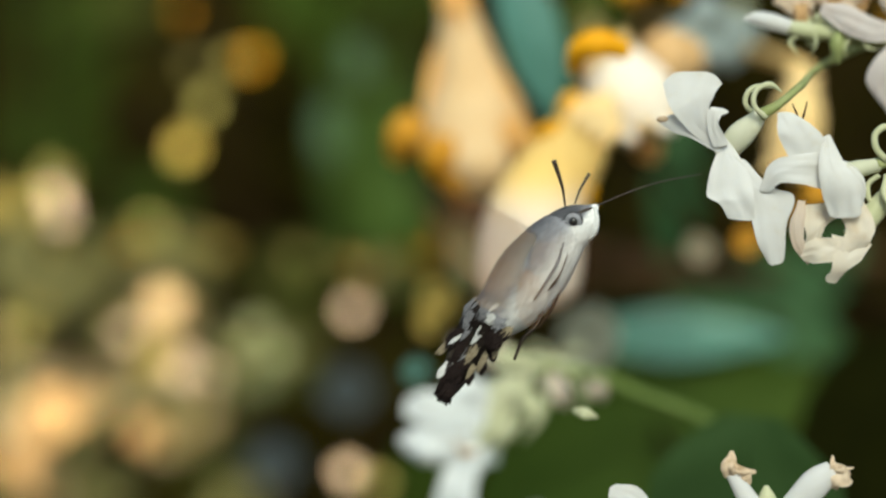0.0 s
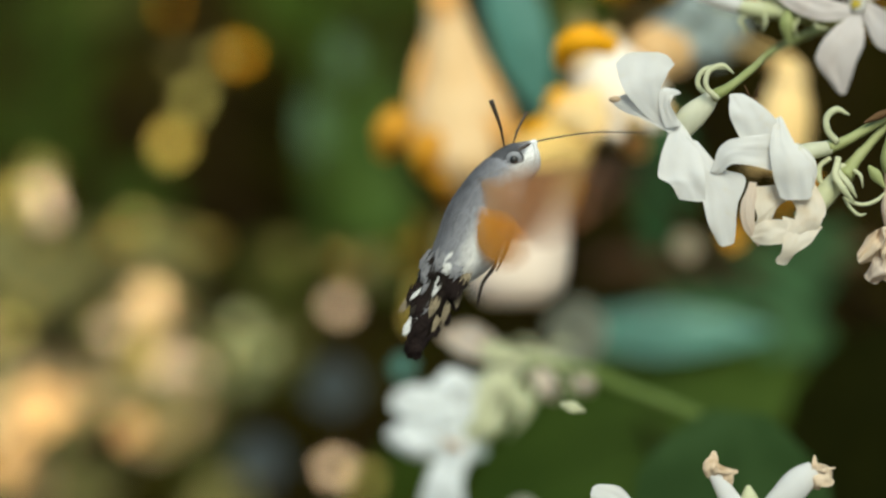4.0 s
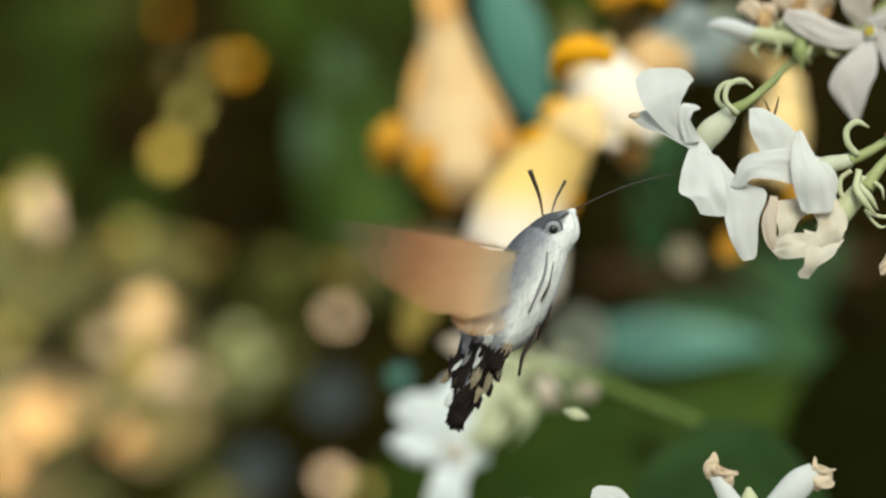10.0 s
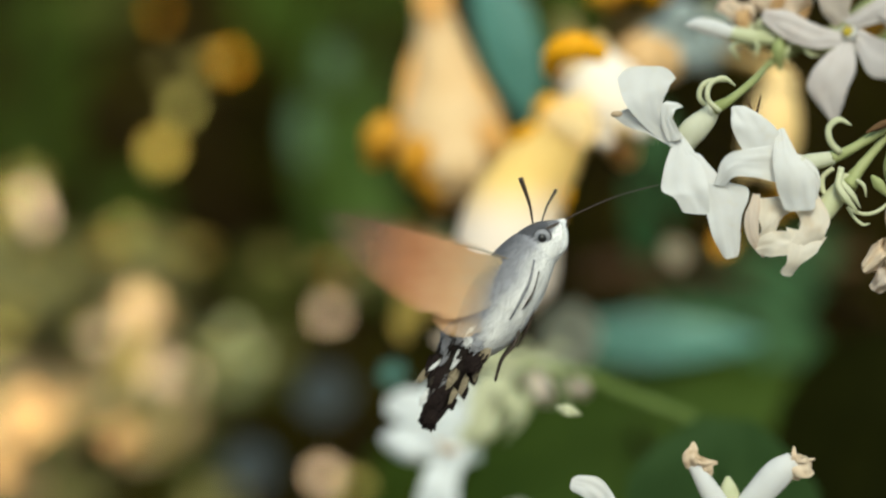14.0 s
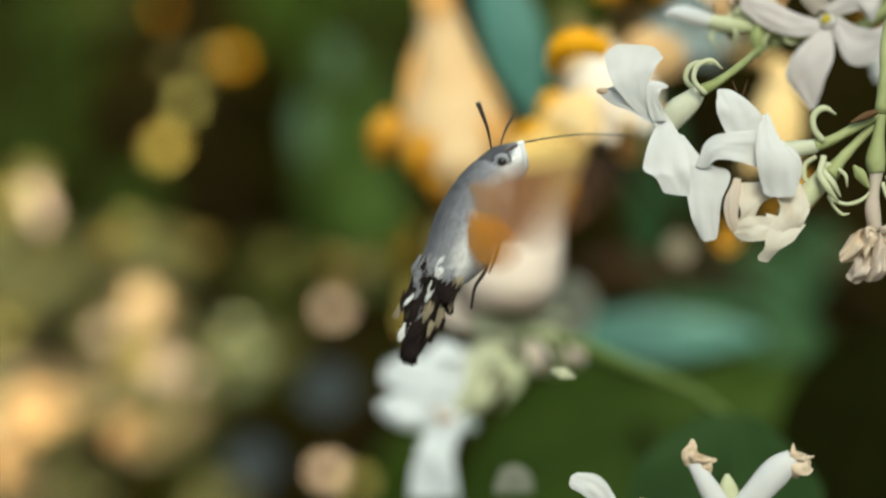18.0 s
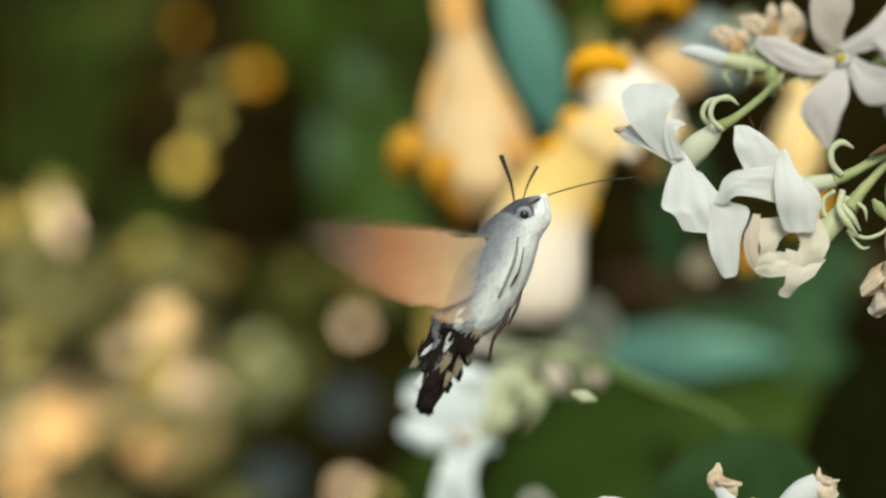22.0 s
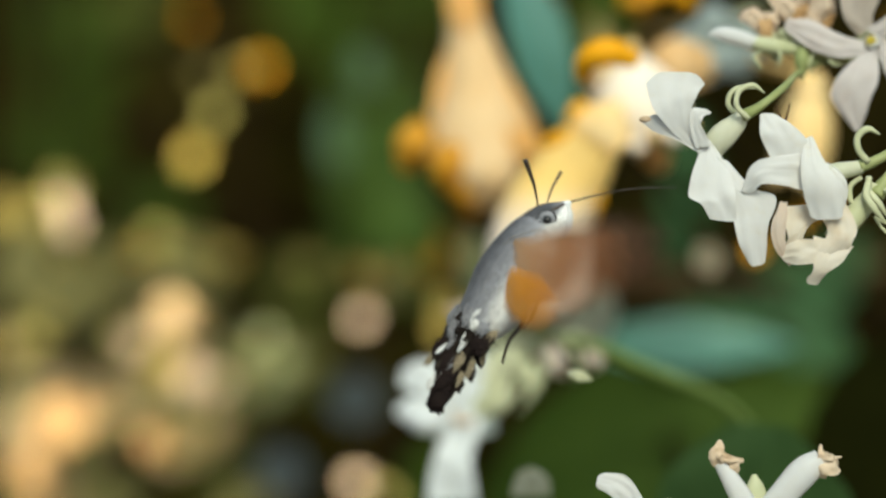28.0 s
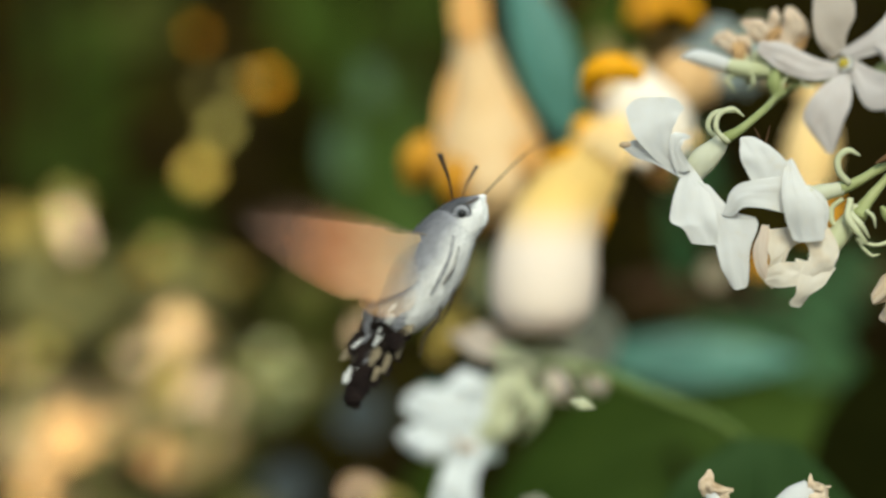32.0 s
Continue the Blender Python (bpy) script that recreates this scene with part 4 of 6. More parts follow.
flap(mid_tube, C, [(1289, 325), (1261, 270), (1250, 236), (1252, 209)], [(1359, 315), (1333, 254), (1307, 226), (1281, 208)], [1.6, 2.2, 2.2, 1.6], dome=4)
flap(mid_tube, C, [(1339, 275), (1283, 281), (1237, 294), (1217, 339)], [(1343, 347), (1289, 332), (1253, 331), (1236, 344)], [1.8, 2.8, 2.5, 1.6], dome=3)
flap(mid_tube, C, [(1332, 248), (1320, 290), (1322, 338), (1338, 389)], [(1343, 246), (1364, 296), (1391, 338), (1394, 387)], [1.6, 3.2, 3.6, 2.8], dome=5, cup=0.06)
flap(mid_tube, C, [(1352, 296), (1372, 314), (1386, 338), (1390, 365)], [(1370, 292), (1394, 312), (1404, 338), (1400, 371)], [1.4, 2.0, 2.0, 1.4], dome=3)

low_stalk = part("pedicel", rod(C, [(1550, 245, -0.6), (1512, 285, -0.8), (1477, 325, -0.6), (1457, 352, -0.2)], [7, 8, 11, 17], n=16, rough=0.15), STEM, spray)
low_tube = part("flower_tube", rod(C, [(1462, 335, -0.5), (1436, 368, 0), (1405, 402, 0.4), (1375, 428, 0.8)], [13, 19, 20, 16], n=14, flat=0.8), CALYX, spray, "pale green flower tube")
curl(low_stalk, C, [(1440, 330, 1.6), (1436, 352, 2.0), (1450, 376, 2.2), (1470, 398, 1.6)], 13)
curl(low_stalk, C, [(1470, 340, 1.0), (1482, 352, 1.4), (1486, 372, 1.2)], 7)
curl(low_stalk, C, [(1455, 392, 0.6), (1485, 402, 0.8), (1513, 394, 0.6), (1533, 374, 0.3)], 7)
curl(low_stalk, C, [(1453, 388, 0.8), (1465, 408, 1.0), (1479, 420, 1.0), (1493, 418, 0.8)], 6)


flap(low_tube, C, [(1339, 363), (1365, 403), (1361, 429), (1343, 453)], [(1400, 361), (1420, 405), (1412, 431), (1398, 453)], [1.2, 1.9, 2.1, 1.8], IVORY, dome=4)
flap(low_tube, C, [(1343, 421), (1343, 459), (1339, 485), (1332, 499)], [(1415, 441), (1392, 469), (1366, 486), (1353, 505)], [1.6, 2.1, 2.0, 1.2], IVORY, "cream white petal", dome=6)
flap(low_tube, C, [(1287, 361), (1270, 401), (1274, 441), (1299, 473)], [(1301, 361), (1296, 393), (1295, 431), (1304, 467)], [1.0, 1.8, 1.8, 1.0], BLUSH, "white petal with a tan edge", dome=3)
flap(low_tube, C, [(1293, 369), (1295, 395), (1299, 423), (1289, 445)], [(1361, 363), (1357, 387), (1333, 409), (1323, 431)], [0.6, 1.0, 1.2, 0.8], IVORY, dome=3)
flap(low_tube, C, [(1361, 431), (1337, 427), (1311, 429), (1289, 441)], [(1361, 465), (1339, 470), (1315, 472), (1298, 469)], [1.4, 2.1, 2.1, 1.4], IVORY, dome=6)

dry_stalk = part("pedicel", rod(C, [(1546, 240, 0), (1542, 280, 0), (1538, 320, 0), (1540, 345, 0)], [9, 11, 18, 15], n=16), STEM, spray)
dry_tube = part("flower_tube", rod(C, [(1540, 338, 0), (1536, 380, 0.2), (1534, 410, 0.3), (1540, 448, 0.3)], [13, 10, 14, 12], n=14), BLUSH, spray, "withered whitish flower tube")
curl(dry_stalk, C, [(1557, 350, 0.8), (1567, 372, 1.0), (1587, 370, 0.8), (1597, 352, 0.6)], 9)
curl(dry_stalk, C, [(1549, 362, 0.8), (1559, 390, 1.2), (1582, 402, 1.0), (1600, 398, 0.8)], 8)
part("bract", blade(C, [(1498, 334, 0.6), (1510, 350, 0.9), (1526, 372, 0.4)], [6, 20, 5], cup=0.2), STEM, dry_stalk, "small pointed green bract")
part("bract", blade(C, [(1535, 238, 1.2), (1515, 246, 1.4), (1490, 258, 1.0)], [10, 14, 4], cup=0.3), DRYSTEM, dry_stalk, "dry brown bract")
for left, right, outs, mat in (
        ([(1537, 450), (1515, 444), (1497, 456), (1476, 487)], [(1531, 470), (1517, 482), (1505, 500), (1481, 506)], (0.8, 2.0, 2.4, 1.6), TAN),
        ([(1529, 468), (1507, 488), (1497, 510), (1489, 528)], [(1537, 488), (1529, 510), (1521, 530), (1511, 541)], (0.6, 1.6, 2.0, 1.2), BLUSH),
        ([(1539, 446), (1523, 440), (1515, 447), (1512, 460)], [(1541, 470), (1529, 478), (1522, 490), (1517, 502)], (1.4, 2.6, 3.0, 2.4), TAN),
        ([(1539, 450), (1533, 480), (1528, 510), (1520, 534)], [(1559, 450), (1564, 480), (1564, 510), (1553, 531)], (0.8, 2.0, 2.4, 1.4), BLUSH),
        ([(1549, 446), (1560, 440), (1574, 440), (1593, 455)], [(1549, 470), (1564, 492), (1580, 506), (1599, 501)], (0.8, 1.6, 1.8, 1.0), TAN),
        ([(1545, 445), (1552, 438), (1563, 432), (1575, 436)], [(1547, 458), (1557, 456), (1567, 452), (1579, 452)], (1.0, 1.8, 2.0, 1.4), BLUSH)):
    flap(dry_tube, C, left, right, outs, mat, "shrivelled tan petal", dome=5, cup=0.2, wave=0.55)

# the open star flower with its bud
S = 0.331
star = thing("jasmine_flower_group", spot(1600, 0, S), "open white jasmine star with a bud and faded blossoms", "flower spray")
part("stalk", rod(S, [(1760, -300, -3), (1680, -120, -3), (1600, 0, -8), (1500, 90, -6), (1430, 106, -4), (1340, 108, -1), (1290, 98, 0)], [20, 18, 14, 10, 9, 10, 10], n=28), STEM, star)
bud = part("bud", rod(S, [(1300, 97, 0), (1262, 92, 0), (1226, 88, 0.2), (1185, 76, 0.2), (1158, 70, 0.2), (1136, 72, 0.2)], [9, 12, 13, 15, 12, 2], n=24), WHITE, star, "closed white bud")
part("calyx", rod(S, [(1310, 98, 0), (1275, 95, 0), (1245, 92, 0.2), (1215, 86, 0.2)], [10, 14, 16, 13.5], n=12), CALYX, bud, "pale green calyx")
curl(bud, S, [(1228, 104, 1), (1215, 112, 1), (1222, 122, 1), (1230, 136, 0.8)], 6)
part("bract", blade(S, [(1302, 92, 1.0), (1299, 118, 1.6), (1302, 150, 0.8)], [10, 26, 6], cup=0.25), STEM, bud, "small green leaf at the joint")
heart = part("flower_tube", rod(S, [(1440, 110, -3), (1432, 98, -1), (1424, 88, 0.6), (1421, 84, 1.2)], [6, 9, 14, 16], n=12), WHITE, star)
part("flower_eye", ball(spot(1421, 84, S, 0.0013), 0.00075, (1, 0.45, 1)), YELLOW, heart, "yellow eye of the flower")
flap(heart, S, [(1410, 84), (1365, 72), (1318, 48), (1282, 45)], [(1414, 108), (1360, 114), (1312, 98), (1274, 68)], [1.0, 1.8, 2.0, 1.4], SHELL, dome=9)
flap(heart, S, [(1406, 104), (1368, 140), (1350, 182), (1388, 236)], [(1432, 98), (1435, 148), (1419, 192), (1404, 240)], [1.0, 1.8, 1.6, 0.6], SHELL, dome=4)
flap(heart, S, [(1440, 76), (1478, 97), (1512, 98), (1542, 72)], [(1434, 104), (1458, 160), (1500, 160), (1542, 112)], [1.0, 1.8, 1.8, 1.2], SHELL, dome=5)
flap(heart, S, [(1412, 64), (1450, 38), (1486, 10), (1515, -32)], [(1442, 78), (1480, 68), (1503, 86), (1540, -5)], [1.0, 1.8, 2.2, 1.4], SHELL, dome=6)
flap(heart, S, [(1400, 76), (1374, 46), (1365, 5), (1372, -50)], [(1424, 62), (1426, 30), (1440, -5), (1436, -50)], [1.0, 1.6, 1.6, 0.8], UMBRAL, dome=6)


faded = part("faded_flower", rod(S, [(1330, 100, -0.5), (1290, 85, -0.3), (1262, 66, 0.0)], [8, 9, 9]), CALYX, star, "withered cream blossoms")
for left, right, outs, mat, label in (
        ([(1232, 71), (1216, 57), (1203, 48), (1194, 42)], [(1246, 43), (1235, 29), (1222, 20), (1209, 22)], [-2.4, -1.8, -1.6, -2.2], CREAMY, "shrivelled cream petal"),
        ([(1232, 45), (1233, 33), (1242, 29), (1251, 30)], [(1261, 71), (1263, 57), (1265, 47), (1261, 38)], [-2.6, -2.0, -2.0, -2.4], CREAMY, "shrivelled cream petal"),
        ([(1228, 61), (1233, 75), (1242, 96), (1249, 113)], [(1253, 61), (1260, 75), (1264, 96), (1265, 112)], [-1.8, -1.2, -0.8, -0.8], CALYX, "greenish cream tube"),
        ([(1226, 45), (1228, 57), (1230, 71), (1233, 82)], [(1251, 40), (1253, 57), (1251, 71), (1247, 82)], [-1.2, -0.8, -0.8, -1.0], RUSSET, "browned throat"),
        ([(1293, 50), (1268, 40), (1254, 19), (1247, 7)], [(1302, 26), (1293, 8), (1279, 0), (1261, 0)], [-3.2, -2.6, -2.4, -3.0], CREAMY, "shrivelled cream petal"),
        ([(1293, 22), (1294, 5), (1297, -7), (1302, -16)], [(1314, 22), (1318, 5), (1317, -6), (1312, -14)], [-3.6, -3.2, -3.0, -3.4], CREAMY, "shrivelled cream petal"),
        ([(1310, 43), (1317, 19), (1321, -2), (1324, -18)], [(1356, 54), (1368, 29), (1363, 5), (1345, -16)], [-3.0, -2.4, -2.2, -2.8], CREAMY, "shrivelled cream petal"),
        ([(1268, 71), (1275, 57), (1286, 45), (1300, 36)], [(1328, 71), (1335, 57), (1335, 45), (1328, 36)], [-3.0, -2.6, -2.4, -2.6], CREAMY, "shrivelled cream petal"),
        ([(1285, 43), (1289, 31), (1296, 22), (1307, 16)], [(1308, 42), (1313, 35), (1317, 26), (1317, 19)], [-1.8, -1.6, -1.6, -1.8], RUSSET, "browned throat"),
        ([(1335, 55), (1342, 45), (1349, 40), (1356, 35)], [(1349, 63), (1358, 54), (1361, 45), (1363, 38)], [-1.8, -1.6, -1.6, -1.8], RUSSET, "browned throat")):
    flap(faded, S, left, right, outs, mat, label, dome=5, wave=0.18, cup=0.10)
for pts in ([(1258, 98, 1), (1262, 116, 1.4), (1254, 132, 1)], [(1322, 104, 1), (1312, 124, 1.5), (1318, 142, 1)], [(1345, 112, 1), (1354, 124, 1.2), (1372, 126, 1)]):
    curl(faded, S, pts, 6, CALYX)
petal(faded, S + 0.03, [(1545, 130, 0), (1530, 160, 0.4), (1525, 190, 0)], [30, 46, 20])

# withered flowers below
B = 0.316
low = thing("withered_jasmine", spot(1300, 1000, B), "withered white jasmine flowers with browned tips", "flower")
part("stalk", rod(B, [(1420, 1190, -1), (1340, 1080, -1), (1290, 990, 0), (1274, 900, 0)], [14, 13, 12, 18], n=20), STEM, low)
l_tube = part("flower_tube", rod(B, [(1272, 930, 0.3), (1262, 892, 0.8), (1236, 845, 1.0), (1212, 808, 0.8)], [22, 22, 17, 10], n=16, flat=0.7), WHITE, low, "slim white flower tube")
for pts, ws in (([(1212, 812, 1.2), (1206, 796, 1.8), (1212, 782, 1.6), (1214, 770, 1.0)], [24, 26, 18, 7]), ([(1212, 796, 1.0), (1226, 802, 1.6), (1240, 806, 1.4), (1256, 806, 0.8)], [20, 16, 14, 6]),
                ([(1222, 804, 0.6), (1234, 812, 1.2), (1240, 820, 1.2), (1242, 830, 0.8)], [22, 24, 18, 8])):
    petal(l_tube, B, pts, ws, TAN, "curled tan petal tip", wave=0.25)
part("flower_tube", rod(B, [(1280, 930, -0.5), (1280, 890, -0.3), (1278, 856, -0.2), (1276, 832, -0.2)], [28, 24, 17, 4], n=14, flat=0.6), CALYX, low, "cream pointed bud")
r_tube = part("flower_tube", rod(B, [(1285, 915, 0.3), (1326, 866, 0.8), (1362, 826, 1.0), (1392, 804, 0.8)], [22, 25, 27, 19], n=16, flat=0.7), WHITE, low, "slim white flower tube")
for pts, ws in (([(1386, 808, 1.2), (1402, 812, 1.8), (1414, 814, 1.6), (1422, 812, 1.0)], [44, 40, 34, 24]), ([(1392, 806, 1.4), (1390, 794, 1.8), (1390, 786, 1.6), (1391, 777, 1.2)], [14, 10, 8, 3]),
                ([(1394, 800, 1.6), (1404, 802, 2.0), (1414, 801, 1.8), (1427, 799, 1.2)], [10, 8, 8, 3]), ([(1388, 820, 1.0), (1394, 830, 1.4), (1400, 836, 1.0)], [24, 16, 6])):
    petal(r_tube, B, pts, ws, TAN, "curled tan petal tip", wave=0.2)
flap(low, B, [(1072, 932), (1042, 888), (1018, 866), (1001, 857)], [(1112, 932), (1078, 872), (1050, 834), (1012, 828)], [0.4, 1.0, 1.2, 0.8], dome=9)
petal(low, B, [(1150, 930, 0), (1130, 900, 0.2), (1122, 884, 0.2), (1118, 876, 0.2)], [50, 44, 30, 10], CALYX)
part("pedicel", rod(B, [(1290, 990, 0), (1200, 985, -0.5), (1110, 950, 0), (1078, 925, 0.2)], [10, 9, 9, 12], n=14), STEM, low)

# the blurred blossom behind
R = 0.388
soft_spray = thing("jasmine_blossom", spot(1250, 745, R), "white jasmine blossom on a long green stalk", "flower spray")
part("stalk", rod(R, [(1340, 1060, -14), (1350, 960, -14), (1330, 840, -12), (1250, 748, -7), (1100, 682, -3), (1000, 640, 0), (900, 628, 0)], [9, 9, 9.5, 10, 10.5, 10, 9], n=28), STALK, soft_spray)
core = part("flower_tube", rod(R, [(905, 628, 0), (880, 660, 0), (842, 715, 0), (800, 765, 0)], [8, 11, 15, 15], n=14), CALYX, soft_spray, "pale green flower tube")
for pts in ([(905, 630, 1), (930, 680, 2), (910, 725, 2), (880, 765, 1)], [(960, 640, 1), (985, 662, 2), (990, 690, 2), (975, 706, 1)], [(900, 640, 0), (930, 604, 1), (905, 588, 1), (880, 600, 0)],
            [(870, 660, 1), (885, 700, 2), (868, 740, 2), (838, 775, 1)], [(940, 630, 0), (955, 600, 1), (985, 595, 1), (1005, 610, 0)]):
    curl(core, R, pts, 8)
# grey backing petal: the shading between the petals is put into its colour
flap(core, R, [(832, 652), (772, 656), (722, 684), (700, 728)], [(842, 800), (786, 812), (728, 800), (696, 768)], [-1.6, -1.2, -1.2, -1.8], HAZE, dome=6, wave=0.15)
flap(core, R, [(798, 687), (748, 677), (708, 669), (682, 681)], [(793, 735), (748, 733), (708, 728), (680, 719)], [1.0, 2.0, 2.0, 1.0], FROST, dome=9, wave=0.2)
flap(core, R, [(808, 729), (743, 732), (693, 737), (670, 749)], [(803, 779), (753, 795), (710, 799), (678, 779)], [1.0, 2.6, 2.6, 1.4], FROST, dome=9, wave=0.2)
flap(core, R, [(778, 742), (754, 699), (748, 669), (764, 649)], [(833, 737), (830, 689), (816, 659), (794, 645)], [0.6, 1.2, 1.2, 0.6], FROST, dome=5, wave=0.25)
flap(core, R, [(783, 767), (752, 799), (734, 837), (722, 917)], [(826, 772), (806, 817), (800, 857), (810, 917)], [1.0, 2.2, 2.8, 2.6], FROST, dome=5, wave=0.25)
flap(core, R, [(848, 637), (820, 677), (810, 727), (800, 762)], [(903, 649), (876, 702), (860, 745), (828, 772)], [0.4, 0.9, 1.0, 0.4], CALYX, "pale yellow-green petal", dome=6, wave=0.3)
flap(core, R, [(763, 752), (770, 762), (784, 769), (798, 773)], [(768, 779), (776, 783), (788, 785), (800, 783)], [2.6, 3.2, 3.2, 2.6], TAN, "small browned petal", dome=3)
side = part("flower_tube", rod(R, [(1000, 640, 0), (960, 628, 0), (920, 618, 0), (880, 622, 0)], [10, 11, 12, 10]), CALYX, soft_spray, "pale green flower tube")
petal(side, 0.44, [(985, 640, 0), (1000, 600, 0), (1002, 562, 0), (998, 524, 0)], [56, 100, 100, 40], ASH)
petal(side, R, [(935, 635, 0), (942, 660, 1), (952, 682, 1), (958, 700, 0)], [14, 34, 30, 8], BLUSH)
petal(side, R, [(905, 628, 1), (880, 618, 1.5), (850, 612, 1.5), (822, 610, 1)], [14, 34, 36, 12], CALYX, "pale yellow-green petal")
petal(side, R, [(1000, 640, -1), (1012, 660, 0), (1020, 676, 0), (1022, 690, -1)], [12, 30, 28, 8], BLUSH)
petal(core, R, [(872, 668, 1), (900, 690, 2), (908, 716, 2), (898, 744, 1)], [12, 30, 28, 8], CALYX, "pale yellow-green petal")
flap(side, R, [(858, 585), (820, 561), (788, 565), (758, 578)], [(856, 629), (828, 627), (798, 617), (766, 593)], [0.4, 1.2, 1.2, 0.4], BLUSH, dome=5, wave=0.25)
flap(soft_spray, 0.36, [(868, 915), (880, 874), (894, 866), (904, 864)], [(942, 915), (938, 888), (928, 874), (916, 867)], [0.0, 0.4, 0.4, 0.0], ASH, dome=2)
part("leaflet", blade(0.33, [(970, 700, 0), (990, 704, 1), (1012, 712, 0)], [6, 20, 4]), CALYX, soft_spray)

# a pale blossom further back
far_spray = thing("pale_blossom", spot(1300, 20, 0.45), "pale blossom, bluish shade put into its colour", "flower")
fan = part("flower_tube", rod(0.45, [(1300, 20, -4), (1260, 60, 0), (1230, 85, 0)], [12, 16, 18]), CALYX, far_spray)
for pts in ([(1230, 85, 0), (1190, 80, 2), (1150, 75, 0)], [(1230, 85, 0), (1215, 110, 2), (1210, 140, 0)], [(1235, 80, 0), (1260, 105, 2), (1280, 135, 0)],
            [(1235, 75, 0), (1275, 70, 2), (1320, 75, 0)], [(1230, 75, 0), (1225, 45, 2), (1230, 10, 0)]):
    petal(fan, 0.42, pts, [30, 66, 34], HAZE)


# ---- the moth ----
M = SHARP
AX, NX = (-0.64, 0.769), (-0.769, -0.64)


def on_body(s, n, out=0.0):
    """A place on the moth: s along the body from the snout, n towards the back, out millimetres to the near side."""
    return spot(1058 + s * AX[0] + n * NX[0], 370 + s * AX[1] + n * NX[1], M, out / 1000)


def body_part(stations, ring=22, n=24, fuzz=0.0, seed=0):
    """A lofted body section from stations (s, centre, half height, half width)."""
    bm = bmesh.new()
    rings = []
    line = smooth(stations, n)
    for i, (s, c, h, w) in enumerate(line):
        row = []
        for k in range(ring):
            a = 2 * math.pi * k / ring
            g = 1 + fuzz * noise.noise(Vector((s * 0.11, k * 0.9, seed)))
            row.append(bm.verts.new(on_body(s, c + math.cos(a) * max(h, 0.5) * g, math.sin(a) * max(w, 0.5) * g * px(M) * 1000)))
        rings.append(row)
    for a, b in zip(rings, rings[1:]):
        for k in range(ring):
            bm.faces.new((a[k], a[(k + 1) % ring], b[(k + 1) % ring], b[k]))
    bm.faces.new(rings[0][::-1])
    bm.faces.new(rings[-1])
    return bm


eye_base = spot(1014, 392, M)
moth = thing("hawk_moth", eye_base, "grey hawk moth hovering with blurred orange wings", "moth")
thorax = part("thorax", body_part([(52, 18, 36, 32), (75, 19, 46, 42), (100, 19, 53, 50), (137, 17, 60, 56), (170, 17, 62, 58), (200, 15, 60, 56), (236, 14, 53, 52), (266, 18, 44, 46), (282, 20, 36, 38)], 26, 30, 0.04), COAT, moth, "smooth grey back and white breast")
abdomen = part("abdomen", body_part([(250, 18, 42, 44), (277, 22, 42, 44), (300, 21, 39, 42), (322, 19, 36, 38), (346, 17, 32, 34), (372, 13, 26, 28), (400, 6, 20, 23), (424, 2, 14, 16)], 26, 40, 0.16), PIEBALD, moth, "grey abdomen with black and white tufts")
head = part("head", body_part([(-5, 4, 3, 3), (4, 6, 10, 8), (14, 8, 20, 16), (28, 11, 32, 24), (52, 15, 41, 33), (72, 18, 43, 36), (84, 18, 38, 32)], 24, 22, 0.03), HEADCOAT, moth, "grey crown with a white face")
feelers = []
